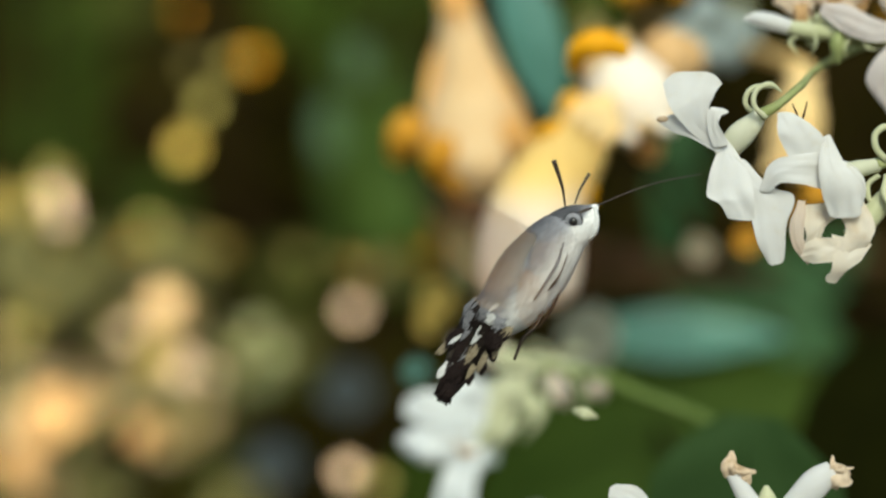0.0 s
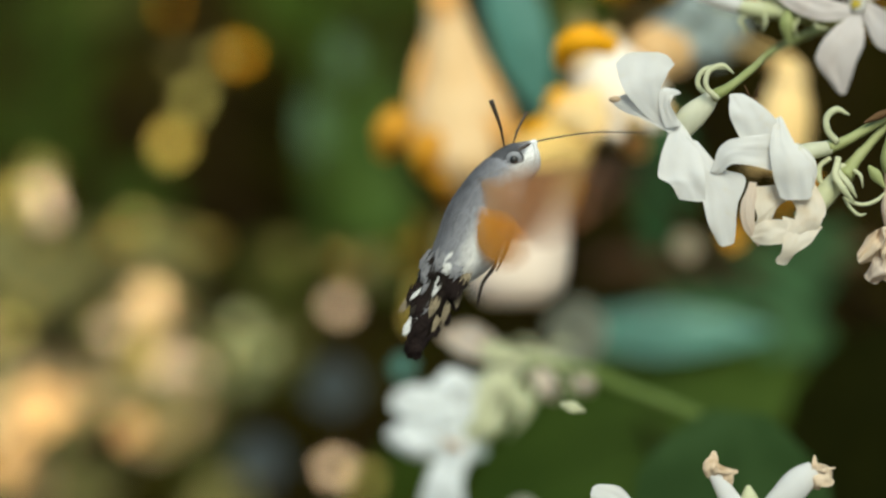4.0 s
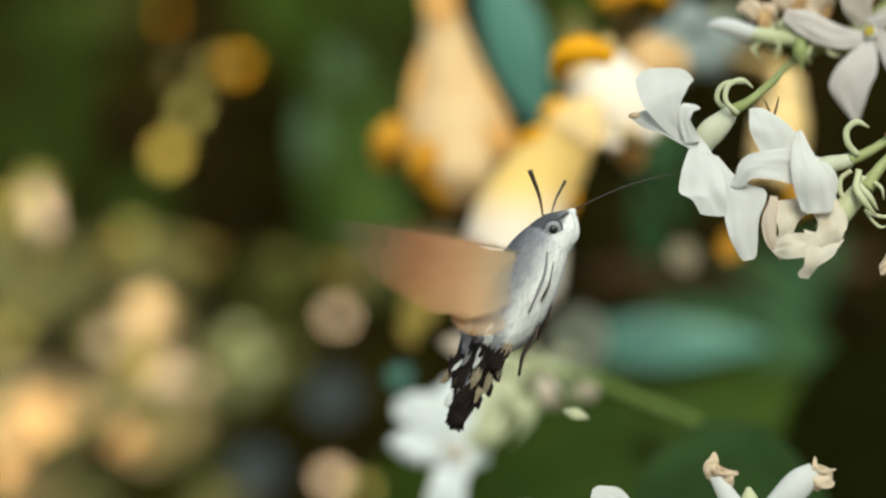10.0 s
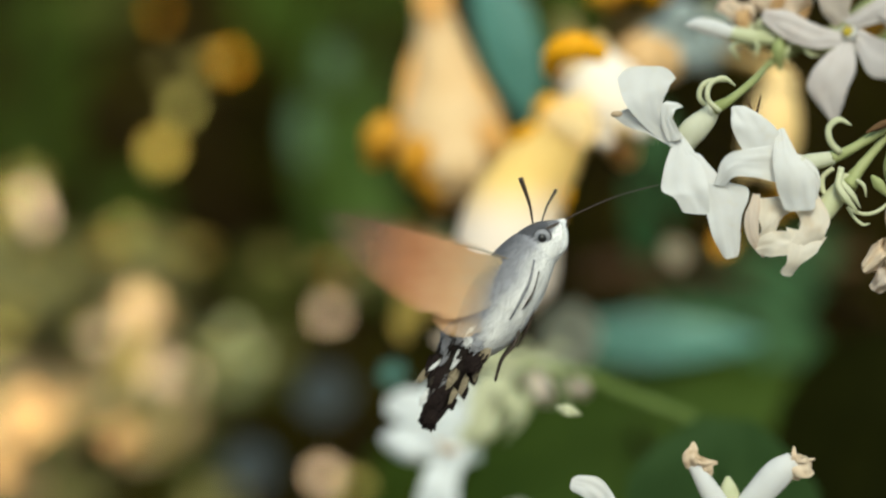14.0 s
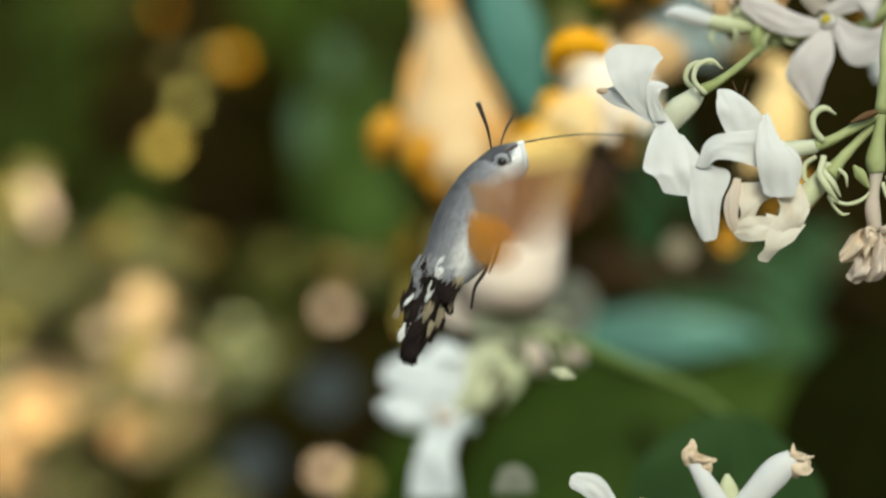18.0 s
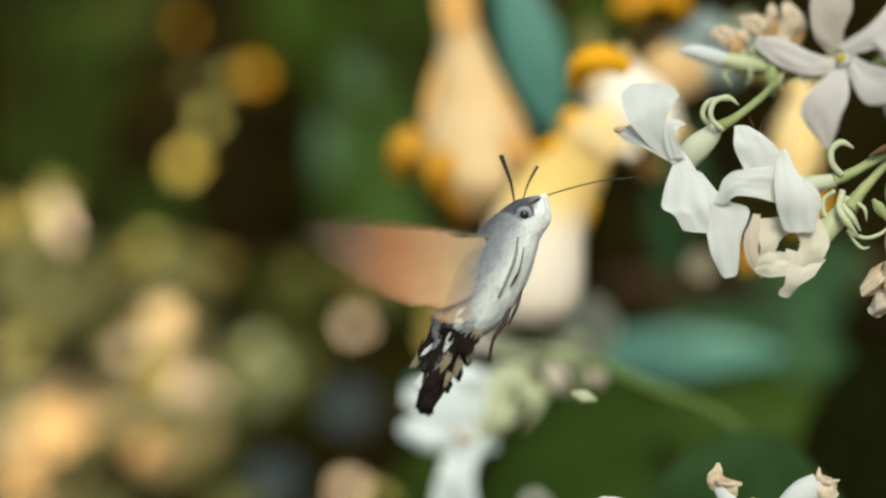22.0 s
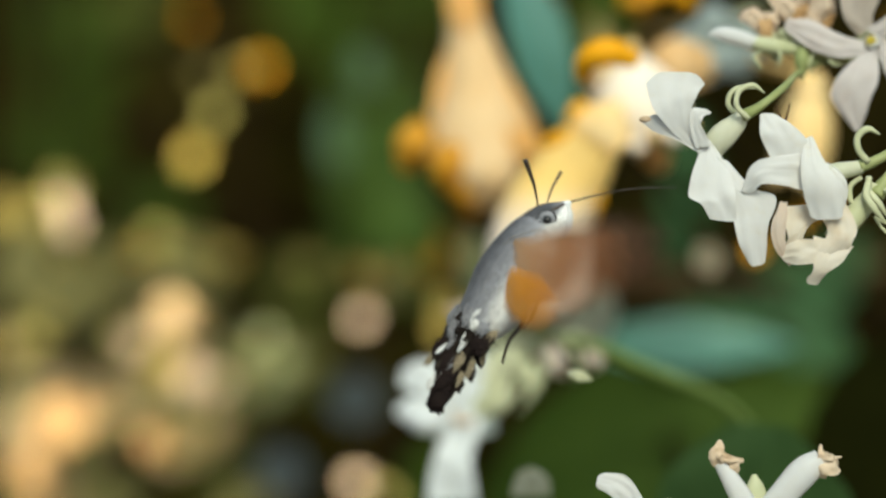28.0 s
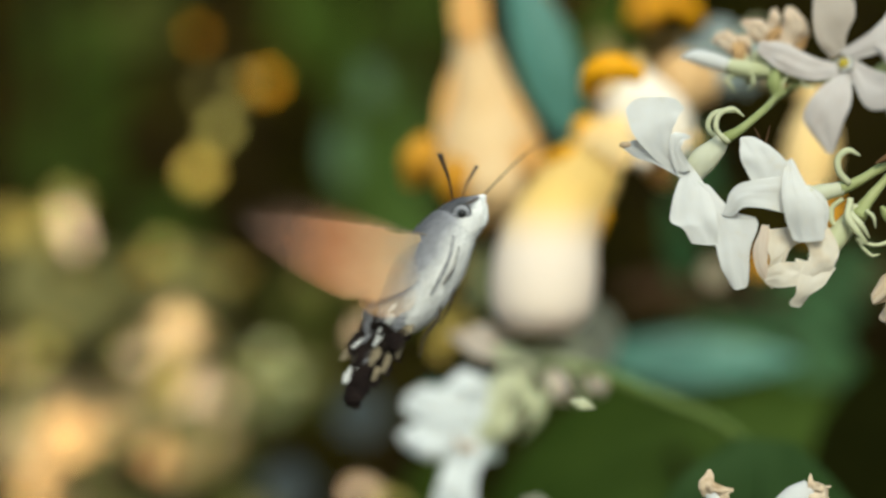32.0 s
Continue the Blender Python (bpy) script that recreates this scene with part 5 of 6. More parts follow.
for side_out in (1, -1):
    eye = part("eye", ball(on_body(46, 20, side_out * 1.70), 0.00118, (1, 0.6, 1), 20), EYEGREY, head, "grey eye with a dark centre")
    part("pupil", ball(on_body(46, 20, side_out * 2.25), 0.00058, (1, 0.7, 1), 14), PUPIL, eye)
    ring_pts = [on_body(46 + 17 * math.cos(k * math.pi / 8), 20 + 15 * math.sin(k * math.pi / 8), side_out * 1.85) for k in range(17)]
    part("eye_rim", tube(ring_pts, [0.00017] * 17, 6, 34), RIMFUR, eye, "dark grey rim of scales")
    part("eye_stripe", tube([on_body(36, 27, side_out * 1.72), on_body(24, 20, side_out * 1.45), on_body(12, 13, side_out * 1.0), on_body(4, 8, side_out * 0.4)], [0.00012, 0.00022, 0.00020, 0.00008], 8, 14), HORN, head, "dark stripe before the eye")
    part("palp", tube([on_body(2, 6, side_out * 0.5), on_body(14, -8, side_out * 0.9), on_body(34, -20, side_out * 1.0), on_body(52, -22, side_out * 0.8)],
                      [0.0002, 0.00035, 0.00045, 0.0003], 10, 12), WHITEFUR, head, "white feathery palp")
    feeler = [(1000, 366), (994, 330), (979, 285)] if side_out > 0 else [(1018, 362), (1028, 336), (1045, 307)]
    root = spot(*feeler[0], M, side_out * 0.0012) - eye_base
    feelers.append((root, part("antenna", tube([eye_base, spot(*feeler[1], M, side_out * 0.0018) - root, spot(*feeler[2], M, side_out * 0.0024) - root], [0.00010, 0.00019, 0.00032] if side_out > 0 else [0.00008, 0.00014, 0.00020], 8, 16), HORN, moth, "dark clubbed antenna")))
    leg = [on_body(190, -34, side_out * 1.5), on_body(225, -46, side_out * 1.9), on_body(262, -44, side_out * 1.9), on_body(300, -56, side_out * 1.4)]
    part("leg", tube(leg, [0.0002, 0.00022, 0.00017, 0.00013], 7, 14), HORN, moth, "thin dark folded leg")
    leg = [on_body(150, -38, side_out * 1.2), on_body(190, -50, side_out * 1.0), on_body(230, -54, side_out * 0.8)]
    part("leg", tube(leg, [0.00018, 0.00018, 0.00008], 7, 12), HORN, moth, "thin dark folded leg")
    fold = [on_body(86, 10, side_out * 3.25), on_body(120, -4, side_out * 3.75), on_body(160, -10, side_out * 3.95), on_body(196, -14, side_out * 3.85)]
    part("shoulder_fold", tube(fold, [0.00012, 0.00018, 0.00016, 0.00008], 6, 14), GREYFUR, thorax, "dark seam along the shoulder")
    fold = [on_body(96, -8, side_out * 3.3), on_body(130, -20, side_out * 3.55), on_body(150, -22, side_out * 3.6), on_body(168, -22, side_out * 3.6)]
    part("shoulder_fold", tube(fold, [0.00006, 0.00009, 0.00017, 0.00006], 6, 14), HORN, thorax, "dark seam along the shoulder")
snout = on_body(0, 6) - eye_base
tongue = part("proboscis", tube([eye_base, eye_base + Vector((0.0035, 0, 0.0004)), eye_base + Vector((0.0072, 0, 0.0006)), eye_base + Vector((0.0105, 0, 0.0004)), eye_base + Vector((0.0138, 0, 0.0))], [0.00010, 0.00009, 0.00008, 0.00007, 0.00005], 8, 28), HORN, moth, "long thin dark tongue")

def join(bms):
    """Several bmeshes as one."""
    out = bmesh.new()
    for one in bms:
        mesh = bpy.data.meshes.new("joined")
        one.to_mesh(mesh)
        one.free()
        out.from_mesh(mesh)
        bpy.data.meshes.remove(mesh)
    return out


def scale_coat(stations, count, long, wide, lift, seed, low=-1.0):
    """Short pointed scales laid backwards over a body section, each raised a little at its tip."""
    rng = random.Random(seed)
    line = smooth(stations, 60)
    verts, faces = [], []
    for _ in range(count):
        f = rng.random() * 0.9
        a = rng.uniform(0, 2 * math.pi)
        turn = rng.uniform(-0.08, 0.08)
        size = rng.uniform(0.6, 1.3)
        spread = wide * rng.uniform(0.6, 1.2)
        k = len(verts)
        for step in range(3):
            s0, c0, h0, w0 = line[min(60, int(f * 60))]
            g = min(60.0, f * 60 + step * long * size * 30 / max(1.0, line[-1][0] - line[0][0]))
            i, e = min(59, int(g)), g - min(59, int(g))
            s, c, h, w = line[i] * (1 - e) + line[i + 1] * e
            rise = 1.005 + lift * step / 2 * rng.uniform(0.4, 1.4)
            half = spread * (1.0, 0.8, 0.15)[step] / max(8.0, h)
            for way in (-1, 1):
                b = a + turn * step + way * half
                verts.append(on_body(s, c + math.cos(b) * h * rise, math.sin(b) * w * rise * px(M) * 1000))
        faces += [(k, k + 1, k + 3, k + 2), (k + 2, k + 3, k + 5, k + 4)]
    mesh = bpy.data.meshes.new("scales")
    mesh.from_pydata(verts, [], faces)
    bm = bmesh.new()
    bm.from_mesh(mesh)
    bpy.data.meshes.remove(mesh)
    return bm


part("scale_coat", scale_coat([(64, 19, 42, 38), (75, 19, 46, 42), (100, 19, 53, 50), (137, 17, 60, 56), (170, 17, 62, 58), (200, 15, 60, 56), (236, 14, 53, 52), (266, 18, 44, 46), (282, 20, 36, 38)], 2600, 18, 2.0, 0.018, 5), COAT, thorax, "fine grey and white scales")
part("scale_coat", scale_coat([(4, 6, 10, 8), (14, 8, 20, 16), (28, 11, 32, 24), (52, 15, 41, 33), (72, 18, 43, 36), (84, 18, 38, 32)], 700, 9, 1.6, 0.02, 6), HEADCOAT, head, "fine grey and white scales")
part("scale_coat", scale_coat([(250, 18, 42, 44), (277, 22, 42, 44), (300, 21, 39, 42), (322, 19, 36, 38), (346, 17, 32, 34), (372, 13, 26, 28), (400, 6, 20, 23), (424, 2, 14, 16)], 900, 22, 2.4, 0.12, 7), PIEBALD, abdomen, "mottled black and white scales")


def fur_tuft(pts, w, side_out, seed):
    """A lock of many narrow pointed scales laid over one another along a short line."""
    rng = random.Random(seed * 13 + side_out)
    locks = []
    for k in range(max(10, int(w * 1.5))):
        across = (rng.uniform(-0.5, 0.5) + rng.uniform(-0.35, 0.35)) * 0.75 * w * px(M)
        start, end = rng.uniform(0, 0.6), rng.uniform(0.55, 1.0)
        end = max(end, start + 0.25)
        shift = Vector((NX[0] * across, 0, -NX[1] * across))
        mid = [pts[0].lerp(pts[1], min(1, f * 2)) if f < 0.5 else pts[1].lerp(pts[2], f * 2 - 1) for f in (start, (start + end) / 2, end)]
        squeeze = (1.0, 0.95, 0.6)
        mid = [q + shift * c + Vector((0, -side_out * rng.uniform(0, 0.00012), 0)) for q, c in zip(mid, squeeze)]
        wide = rng.uniform(1.8, 4.0) * px(M)
        locks.append(sheet(mid, [wide * 0.7, wide, wide * 0.3], face=(-0.2, -side_out, 0.2), cup=0.25, thick=0.00008, rows=4, cols=2, seed=k))
    return join(locks)


# tufts on the abdomen: along, towards the back, length, width, lean, scales
for side_out in (1, -1):
    for s, n, length, w, lean, mat in ((272, 2, 44, 34, -0.12, BLACKFUR), (320, 50, 44, 24, 0.0, BLACKFUR), (326, 28, 48, 22, 0.0, BLACKFUR), (352, 14, 56, 28, 0.0, BLACKFUR), (378, 4, 58, 34, 0.0, BLACKFUR),
                                     (312, -20, 18, 12, -0.4, BLACKFUR), (338, -16, 22, 13, -0.5, BLACKFUR), (368, -12, 20, 12, -0.5, BLACKFUR), (280, 48, 36, 22, 0.1, GREYFUR), (262, 58, 36, 20, 0.1, GREYFUR),
                                     (248, 36, 40, 30, 0.0, GREYFUR), (246, 10, 40, 22, -0.1, GREYFUR), (256, -8, 34, 18, -0.1, FAWNFUR), (254, 22, 30, 18, 0.05, WHITEFUR), (276, 55, 30, 8, -0.5, WHITEFUR), (292, 64, 16, 7, -2.8, WHITEFUR),
                                     (290, 24, 40, 13, -0.1, WHITEFUR), (236, 32, 26, 10, 0.1, WHITEFUR), (346, 52, 36, 10, 0.1, FAWNFUR), (318, 12, 44, 14, -0.1, FAWNFUR), (324, -10, 34, 11, -0.2, FAWNFUR), (294, -16, 30, 9, -0.3, FAWNFUR),
                                     (352, -6, 30, 9, -0.2, FAWNFUR), (354, 27, 30, 7, -0.1, WHITEFUR), (380, 30, 32, 11, 0.0, WHITEFUR), (328, 46, 26, 5, 0.2, WHITEFUR), (306, 40, 30, 8, 0.0, GREYFUR), (336, 20, 30, 6, 0.0, GREYFUR)):
        base_w = 44 - 0.11 * (s - 262)
        off = side_out * math.sqrt(max(0.15, 1 - ((n - 18) / 46) ** 2)) * base_w * px(M) * 1000
        pts = [on_body(s - 6, n, off * 0.96), on_body(s + length * 0.4, n + lean * length * 0.4, off * 1.02 + side_out * 0.10), on_body(s + length, n + lean * length, off * 0.95 + side_out * 0.16)]
        part("tuft", fur_tuft(pts, w, side_out, s), mat, abdomen)
for k in range(26):
    a = (k - 12.5) / 12.5
    pts = [on_body(392, 6 + a * 8, 1.4 * math.cos(k * 2.1)), on_body(418, 4 + a * 12, 1.6 * math.cos(k * 2.1)), on_body(438 - 6 * abs(a) + 5 * math.sin(k * 4.7), 0 + a * 17, 1.5 * math.cos(k * 2.1))]
    part("tail_tuft", sheet(pts, [5 * px(M), 7 * px(M), 4 * px(M)], cup=0.15, thick=0.00015, rows=6, cols=3, wave=0.15, seed=k), BLACKFUR, abdomen)

HINGE = {1: on_body(130, 45, 3.0) - eye_base, -1: on_body(130, 45, -3.0) - eye_base}


def wing(side_out):
    """A forewing with its hindwing, lying along x from the hinge, leading edge up."""
    u = px(M)
    fore = sheet([eye_base + Vector((x * u, 0, z * u)) for x, z in ((-4, -6), (60, -40), (130, -44), (210, -30), (280, -12), (325, 3), (346, 10))],
                 [56 * u, 124 * u, 132 * u, 104 * u, 68 * u, 38 * u, 8 * u], cup=0.06, thick=0.00006, rows=22, cols=8, wave=0.03, ragged=0.12)
    hind = sheet([eye_base + Vector((x * u, -0.0006, z * u)) for x, z in ((-2, -46), (30, -80), (64, -98), (100, -104))], [44 * u, 84 * u, 84 * u, 34 * u], cup=0.06, thick=0.00006, rows=14, cols=8, wave=0.03, ragged=0.12)
    fw = part("forewing", fore, FOREWING, moth, "brown forewing blurred by its beat")
    hw = part("hindwing", hind, HINDWING, fw, "small orange hindwing")
    edge = [eye_base + Vector((x * u, 0, z * u)) for x, z in ((-4, 20), (60, 22), (130, 21), (210, 22), (270, 20))]
    part("leading_edge", tube(edge, [0.00009, 0.00008, 0.00007, 0.00005, 0.00003], 6, 20), FAWNFUR, fw, "pale stiff leading edge")
    for ob in (fw, hw):
        ob.data.materials.append(UNDERWING)
        for f in ob.data.polygons:
            f.material_index = 0 if f.normal.y < 0 else 1
    return fw


near_wing, far_wing = wing(1), wing(-1)


def wing_pose(stroke, side_out, lift=0.0):
    """The wing's pose at a stroke angle: -80 swept back, 0 straight out, 70 swept forward."""
    a = radians(stroke)
    rise = float(np.interp(stroke, [-110, -80, -40, 0, 30, 42, 52, 64, 90], [0.27, 0.27, 0.22, 0.20, 0.14, 0.09, 0.04, -0.02, -0.12])) + (lift if stroke < 0 else 0.0)
    span = Vector((math.sin(a), -math.cos(a) * side_out, rise)).normalized()
    lead = Vector((0.30 * math.cos(a), 0, 1.0))
    lead = (lead - span * lead.dot(span)).normalized()
    m = Matrix((span, lead.cross(span), lead)).transposed().to_4x4()
    slip = float(np.interp(stroke, [0, 28, 46, 64], [0, -8, -6, 34])) * px(M)
    return Matrix.Translation(HINGE[side_out] + Vector((AX[0] * slip, 0, -AX[1] * slip))) @ m


def motions():
    sway = lambda ob, rows: walk(ob, [(t, Matrix.Translation(ob_base[ob.name] + Vector((x / 1000, 0, z / 1000)))) for t, x, z in rows])
    ob_base = {ob.name: ob.location.copy() for ob in (spray, star, low, soft_spray, moth)}
    # seconds, millimetres across and up, degrees by which the spray nods about its middle
    middle = spot(1300, 330, C)
    walk(spray, [(t, Matrix.Translation(middle + Vector((x / 1000, 0, z / 1000))) @ pose(0, 0, 0, 0, nod) @ Matrix.Translation(ob_base[spray.name] - middle)) for t, x, z, nod in [
        (0, 7.00, -0.69, -1.03), (0.5, 5.86, -0.56, -0.98), (1, 3.24, -1.12, -0.40), (1.5, 3.59, 2.44, -0.40),
        (2, 3.05, 1.62, -0.40), (2.5, 4.34, 1.34, -0.40), (3, 2.82, -0.52, -0.40), (3.5, 2.43, 1.21, -0.40),
        (5.5, 3.67, -0.31, -0.40), (6, 3.15, -0.76, -0.40), (6.5, 3.29, -0.81, -0.40), (7, 2.31, -1.34, -0.40),
        (7.5, 4.15, 0.18, -0.40), (8, 4.65, -1.29, -0.40), (8.5, 4.08, -1.16, -0.40), (9, 6.57, -0.40, -0.73),
        (9.5, 6.98, -0.78, -1.94), (10, 5.58, 0.60, -1.31), (10.5, 5.98, 0.62, -1.74), (11, 4.88, 0.85, -1.70),
        (11.5, 3.60, 0.57, -1.20), (12, 4.86, 0.37, -1.81), (12.5, 4.25, 0.02, -1.87), (13, 3.91, 1.08, -1.64),
        (13.5, 4.42, -0.07, -1.51), (14, 4.33, 0.49, -1.52), (14.5, 3.96, -0.36, -2.06), (16.5, 0.10, 4.07, 2.60),
        (17, 0.64, 1.89, 0.61), (17.5, 0.68, 2.46, 0.91), (18, 1.66, 1.93, 1.47), (18.5, 1.21, 0.39, 0.09),
        (19, -0.27, -0.20, 0.00), (19.5, 1.76, -0.04, 0.32), (20, 1.73, 0.00, -0.10), (20.5, 0.52, -0.04, 0.11),
        (21, 2.78, -0.45, -0.44), (21.5, 1.13, -1.29, -0.67), (22, 1.37, -0.41, 0.29), (22.5, 3.15, -0.99, -0.67),
        (23, 2.34, -0.92, -0.51), (23.5, 2.57, 0.14, 0.18), (24, 3.95, -0.52, -0.25), (24.5, 4.64, -0.45, -0.40),
        (25, 4.44, 0.47, -0.12), (25.5, 4.90, 0.93, -0.97), (27.5, 3.98, 1.15, -2.10), (28, 3.74, 0.21, -0.49),
        (28.5, -0.11, 1.15, -0.24), (29, -0.23, 3.36, 1.70), (29.5, 2.46, 0.68, -0.81), (30, 1.52, 0.84, 0.49),
        (30.5, 1.39, 1.55, -0.11), (31, 0.47, -1.35, -0.43), (31.5, -1.10, -1.59, 0.38), (32, 0.73, -0.78, -1.50)]])
    # seconds, millimetres across, millimetres up
    sway(star, [(t, x * S / 0.323, z * S / 0.323) for t, x, z in [
        (0, 11.32, 1.53), (0.5, 10.10, 1.60), (1, 7.10, 1.36), (1.5, 7.36, 5.05), 
        (2, 7.14, 4.53), (2.5, 8.24, 4.58), (3, 6.22, 2.43), (3.5, 6.71, 4.21), 
        (5.5, 5.62, 0.32), (6, 5.42, -0.03), (6.5, 5.45, -0.09), (7, 3.78, -1.30), 
        (7.5, 7.11, 0.72), (8, 6.97, -0.70), (8.5, 6.49, -0.56), (9, 10.12, 0.30), 
        (9.5, 10.17, -0.12), (10, 8.72, 1.52), (10.5, 9.13, 1.36), (11, 7.76, 1.69), 
        (11.5, 6.29, 1.49), (12, 7.71, 1.14), (12.5, 6.74, 0.80), (13, 6.51, 1.93), 
        (13.5, 7.12, 0.54), (14, 6.90, 1.14), (14.5, 6.14, 0.04), (16.5, 2.24, 4.24), 
        (17, 1.72, 1.96), (17.5, 1.92, 2.38), (18, 3.63, 2.18), (18.5, 2.76, 0.34), 
        (19, 0.73, -0.21), (19.5, 3.45, -0.12), (20, 3.30, 0.01), (20.5, 1.72, -0.01), 
        (21, 4.43, -0.31), (21.5, 2.10, -1.43), (22, 2.86, -0.63), (22.5, 4.90, -0.88), 
        (23, 4.18, -0.77), (23.5, 4.42, 0.49), (24, 6.15, -0.21), (24.5, 6.83, -0.17), 
        (25, 6.80, 1.08), (25.5, 7.13, 1.72), (27.5, 5.81, 1.90), (28, 5.69, 0.66), 
        (28.5, 0.95, 1.36), (29, 1.49, 3.79), (29.5, 4.01, 0.93), (30, 3.21, 1.20), 
        (30.5, 3.33, 2.26), (31, 1.65, -1.44), (31.5, -0.20, -2.25), (32, 1.52, -0.32),]])
    sway(low, [
        (0, 4.01, -3.07), (0.5, 3.24, -2.78), (1, 3.24, -3.13), (1.5, 3.39, -1.80), 
        (2, 3.72, -2.20), (2.5, 3.16, -1.83), (3, 3.70, -3.17), (3.5, 3.41, -3.60), 
        (5.5, 4.20, -3.82), (6, 5.85, -4.28), (6.5, 4.24, -5.20), (7, 5.98, -4.65), 
        (7.5, 4.68, -4.41), (8, 5.08, -4.38), (8.5, 5.48, -5.34), (9, 4.24, -4.06), 
        (9.5, 4.62, -3.16), (10, 3.84, -2.54), (10.5, 3.82, -1.94), (11, 3.02, -2.05), 
        (11.5, 2.45, -1.38), (12, 2.10, -1.83), (12.5, 2.13, -1.39), (13, 1.58, -0.83), 
        (13.5, 2.07, -1.33), (14, 2.18, -1.61), (14.5, 1.65, -1.38), (16.5, 2.74, -1.74), 
        (17, 2.22, -1.24), (17.5, 3.73, -1.38), (18, 1.60, -1.79), (18.5, 1.94, -2.17), 
        (19, 2.35, -3.58), (19.5, 1.85, -3.17), (20, 2.47, -2.28), (20.5, 2.33, -2.83), 
        (21, 1.72, -2.70), (21.5, 2.60, -3.26), (22, 2.15, -2.58), (22.5, 2.08, -2.16), 
        (23, 1.37, -1.52), (23.5, 0.29, -0.39), (24, 1.55, -1.52), (24.5, 2.00, -1.47), 
        (25, 1.87, -1.34), (25.5, 1.75, -0.93), (27.5, 1.55, -0.54), (28, 1.43, -0.56), 
        (28.5, 0.71, -1.39), (29, 1.01, -0.97), (29.5, 1.53, -1.17), (30, 2.60, -2.42), 
        (30.5, 1.41, -1.92), (31, 0.64, -2.61), (31.5, 0.03, -3.95), (32, -0.58, -2.39),])
    sway(soft_spray, [
        (0, 1.57, -3.10), (0.5, 1.44, -3.08), (1, 1.71, -2.97), (1.5, 1.96, -1.75), 
        (2, 2.02, -2.10), (2.5, 1.61, -1.77), (3, 1.87, -3.02), (3.5, 1.78, -3.01), 
        (5.5, 1.34, -2.09), (6, 2.43, -3.98), (6.5, 2.54, -4.65), (7, 3.26, -4.17), 
        (7.5, 3.00, -3.54), (8, 2.56, -3.58), (8.5, 2.45, -5.02), (9, 2.33, -4.25), 
        (9.5, 2.33, -3.29), (10, 2.52, -2.45), (10.5, 2.54, -2.31), (11, 1.90, -2.31), 
        (11.5, 1.07, -1.89), (12, 1.30, -2.78), (12.5, 1.48, -2.44), (13, 1.94, -1.02), 
        (13.5, 2.34, -1.90), (14, 2.47, -2.37), (14.5, 2.62, -2.03), (16.5, 1.35, 2.40), 
        (17, 1.52, 2.62), (17.5, 2.03, 2.31), (18, 1.28, 1.94), (18.5, 1.03, 1.33), 
        (19, 1.14, 0.01), (19.5, 0.79, 0.79), (20, 0.87, 1.47), (20.5, 0.98, 1.46), 
        (21, 0.77, 1.22), (21.5, 1.31, 0.27), (22, 1.28, 1.23), (22.5, 1.20, 1.21), 
        (23, 0.20, 1.74), (23.5, -0.45, 2.59), (24, 0.29, 2.00), (24.5, 1.24, 1.79), 
        (25, 0.67, 2.23), (25.5, 0.27, 2.86), (27.5, 0.56, 2.81), (28, -0.26, 2.92), 
        (28.5, -0.34, 1.76), (29, -0.10, 2.54), (29.5, 0.54, 2.04), (30, 1.31, 1.03), 
        (30.5, 0.65, 1.24), (31, -0.03, 0.93), (31.5, -0.92, 0.36), (32, -0.59, 1.21),])
    # seconds, millimetres across and up, degrees by which the moth noses down
    home = eye_base.copy()
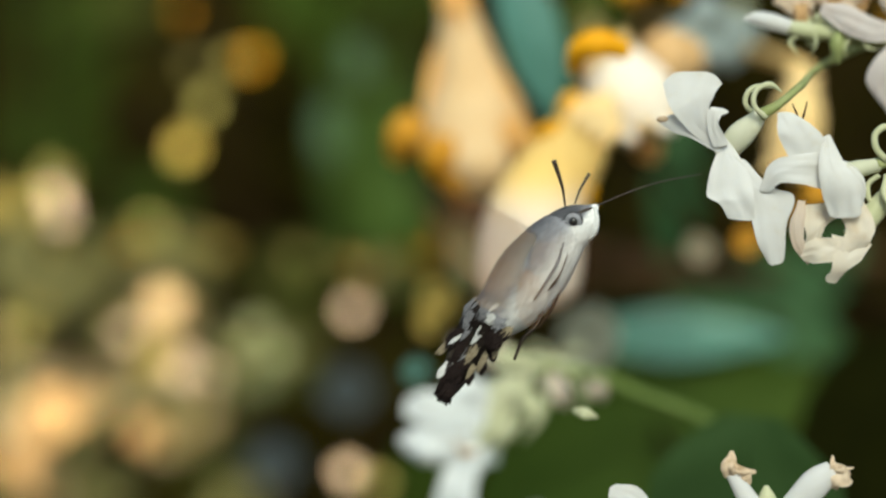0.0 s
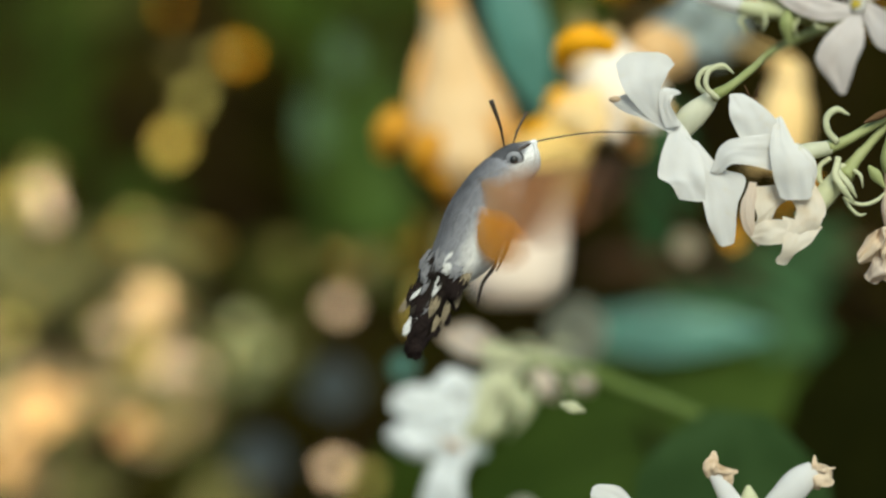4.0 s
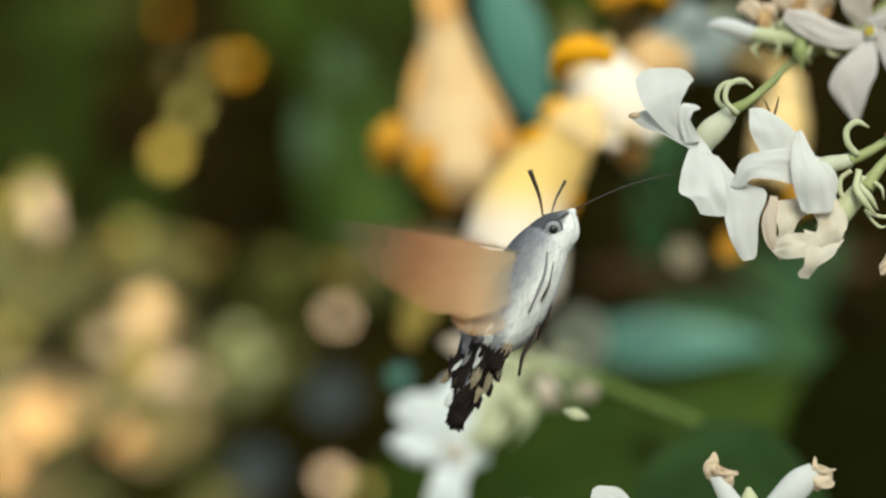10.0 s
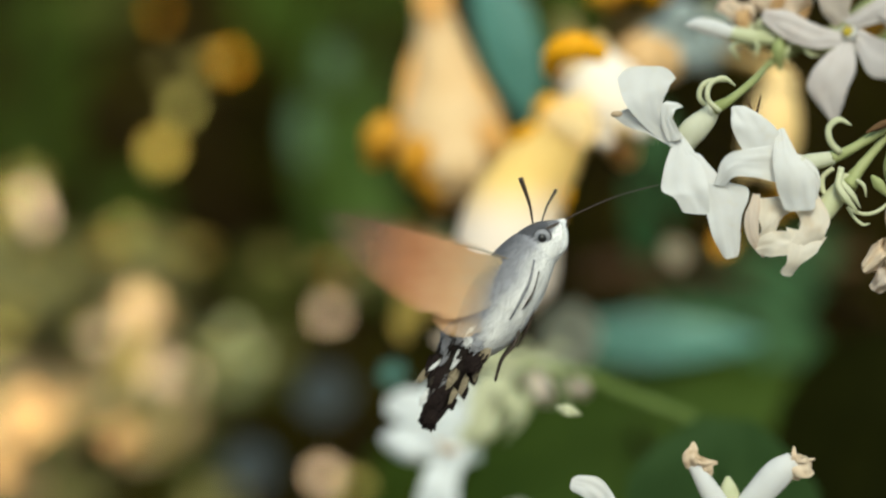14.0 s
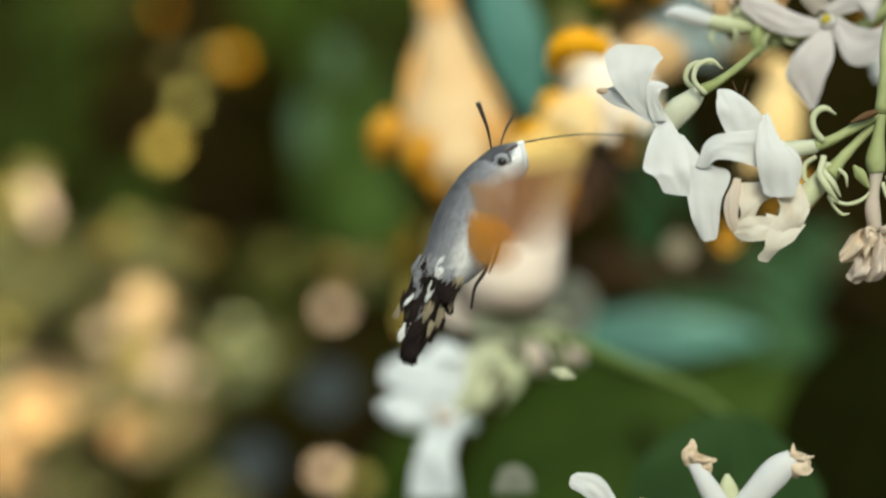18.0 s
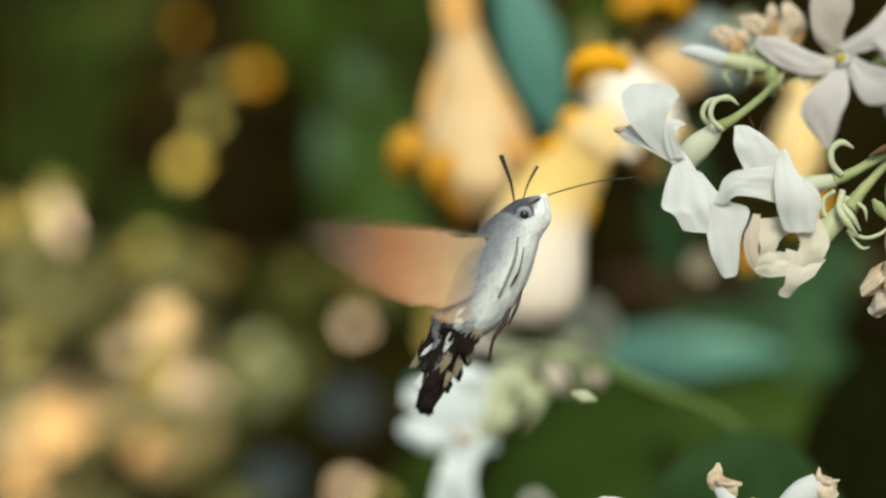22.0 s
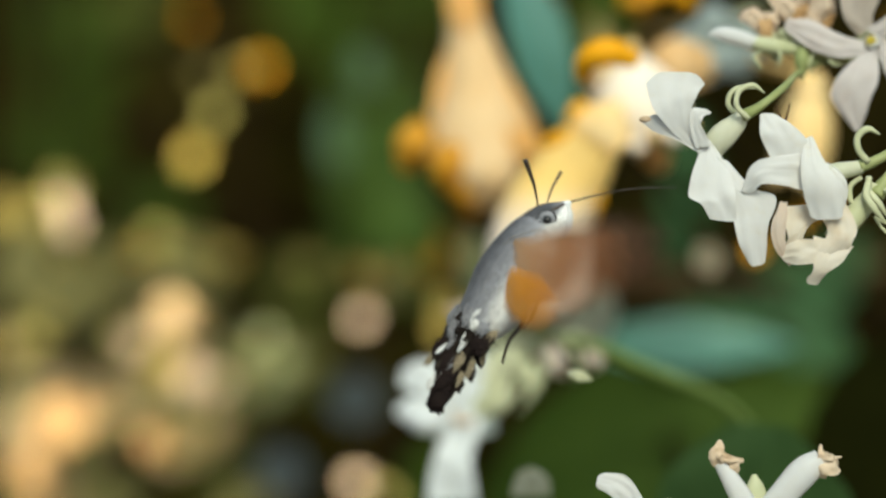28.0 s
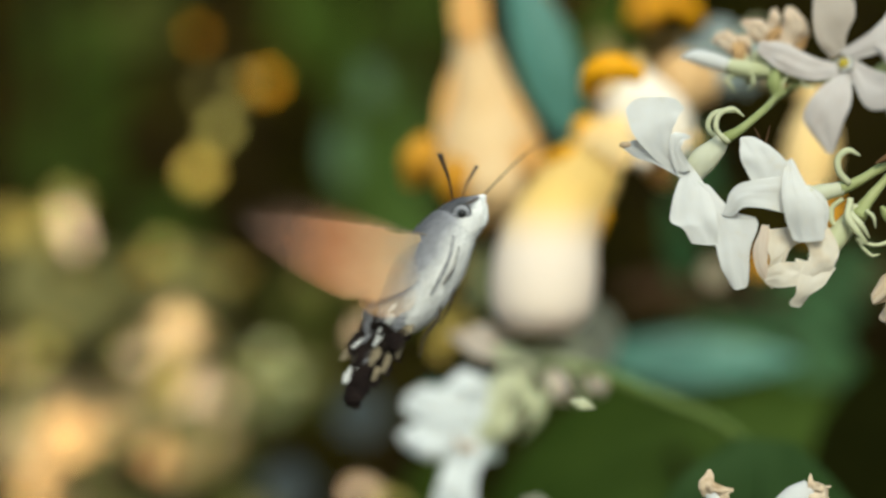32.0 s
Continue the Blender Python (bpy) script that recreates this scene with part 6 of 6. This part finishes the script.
    flight = [
        (0, -1.66, -1.09, -0.3), (0.5, -2.74, -1.24, -1.6), (1, -7.14, 3.58, -4.0), (1.5, -6.89, 8.76, -3.3), 
        (2, -6.99, 9.44, 1.7), (2.5, -5.93, 7.44, -16.6), (3, -7.76, 5.15, -1.4), (3.5, -7.72, 6.88, -7.6), 
        (5.5, -5.77, 1.50, -10.2), (6, -6.97, 3.52, -10.3), (6.5, -6.36, 1.52, -14.3), (7, -7.55, 2.94, -5.5), 
        (7.5, -5.51, 3.17, -14.0), (8, -4.90, 0.40, -8.1), (8.5, -5.15, 0.64, -6.4), (9, -2.07, -0.68, -11.7), 
        (9.5, -1.59, -1.29, -5.9), (10, -2.13, -1.32, -10.1), (10.5, -1.85, -1.80, -1.5), (11, -2.96, -1.37, -5.2), 
        (11.5, -3.62, -2.22, -3.3), (12, -2.68, -2.24, -7.3), (12.5, -2.86, -3.20, -2.8), (13, -3.62, -1.57, -3.9), 
        (13.5, -2.92, -2.39, -5.8), (14, -2.60, -2.76, -5.2), (14.5, -3.23, -3.40, -4.0), (16.5, -9.79, 11.61, -0.9), 
        (17, -8.89, 6.73, -8.5), (17.5, -9.12, 8.42, 6.1), (18, -8.01, 6.19, -11.4), (18.5, -8.43, 3.98, -7.8), 
        (19, -9.95, 4.20, 0.0), (19.5, -7.55, 2.89, -14.1), (20, -7.47, 2.38, -5.8), (20.5, -8.90, 3.33, -4.7), 
        (21, -6.39, 1.20, -12.8), (21.5, -8.31, 1.52, -6.2), (22, -7.80, 1.75, -9.6), (22.5, -6.03, 0.55, -10.6), 
        (23, -6.73, 1.19, -4.5), (23.5, -6.18, 0.37, -7.0), (24, -4.72, -0.85, -3.3), (24.5, -3.85, -1.35, -4.6), 
        (25, -4.20, -0.68, -5.4), (25.5, -3.88, -1.02, -1.4), (27.5, -4.62, -0.96, 0.8), (28, -5.92, 0.21, -6.0), 
        (28.5, -9.96, 5.94, 4.7), (29, -10.41, 8.28, -3.7), (29.5, -7.43, 2.82, -7.0), (30, -8.26, 5.30, -0.2), 
        (30.5, -7.76, 4.23, -10.9), (31, -9.07, 2.05, -4.8), (31.5, -11.60, 1.48, -10.2), (32, -17.14, 2.81, -6.5),]
    walk(moth, [(t, pose(home.x + x / 1000, home.y, home.z + z / 1000, 0, down, 0)) for t, x, z, down in flight])
    # the feelers keep their lean while the body pitches, and the tongue points at the blossom
    for root, ob in feelers:
        walk(ob, [(t, pose(*root, 0, -0.8 * down, 0)) for t, x, z, down in flight])
    rise = [(0, 17), (1, 8), (1.5, 2), (3.5, 3), (6, 8), (7.5, 12), (9, 15), (10, 20), (14.5, 20), (16.5, 1), (19.5, 6), (23, 12), (25, 18), (27.5, 15), (28.2, 5), (30.5, 5), (31.5, 9), (32, 40)]
    walk(tongue, [(t, pose(*snout, 0, -down - float(np.interp(t, [r[0] for r in rise], [r[1] for r in rise])), 0)) for t, x, z, down in flight])
    # the wing beat: one letter each tenth of a second, a swept back to i swept forward
    beat = ("ehhdhbdaahgdfaaghbaffcbahbafhbaghaahhbaghbaghbaghbaghbaahhaa"
            "hgaahgacgdabhcbchgaaihaaebhhdhaabagbiiiibdabagbifiiiggicfaca"
            "baabaecifiiiieibdabaabafbibaigbahgbahgbahgbahhhaahebgbbaedbf"
            "hbcacgcbfeeaahdaahhbbcgcbaahhbahhbbbbfdcaahhdcbbhhbdabcbifii"
            "egbcaabaidiificibaigbaigbaigbaigbaiaabbhhbbaafgcbdhbcaahdabh"
            "haaghbabahhaahhaafhba")
    for ob, side_out in ((near_wing, 1), (far_wing, -1)):
        strokes = [-80 + 18 * "abcdefghi".index(letter) for letter in beat]
        choices = [(s, w) for s in (62, 52, 42, 32, 22, 12) for w in (1, -1)]
        # the widest sweeps, one after another, that leave less than 88 degrees from one to the next
        best = [{c: (c[0], None) for c in choices}]
        for k in range(1, len(strokes)):
            best.append({})
            for s, w in choices:
                reach = [(best[-2][c][0] - 40 * max(0, abs(strokes[k] - w * s - strokes[k - 1] - c[1] * c[0]) - 86), c) for c in best[-2]]
                value, before = max(reach)
                best[-1][(s, w)] = (value + (60 - 2 * abs(s - 32) if beat[k] in "fgh" else s) * (2 if k % 5 == 0 else 1), before)
        chosen = [max(best[-1], key=lambda c: best[-1][c][0])]
        for k in range(len(strokes) - 1, 0, -1):
            chosen.append(best[k][chosen[-1]][1])
        rows = []
        for k, (step, way) in enumerate(reversed(chosen)):
            for j in (-1, 0, 1):
                t = k / 10 + j / 30
                if 0 <= t <= 32:
                    rows.append((t, wing_pose(strokes[k] + way * step * j, side_out, 0.12 if 8.9 < t < 15 or 25.2 < t < 28.3 else 0.0)))
        walk(ob, rows)


motions()
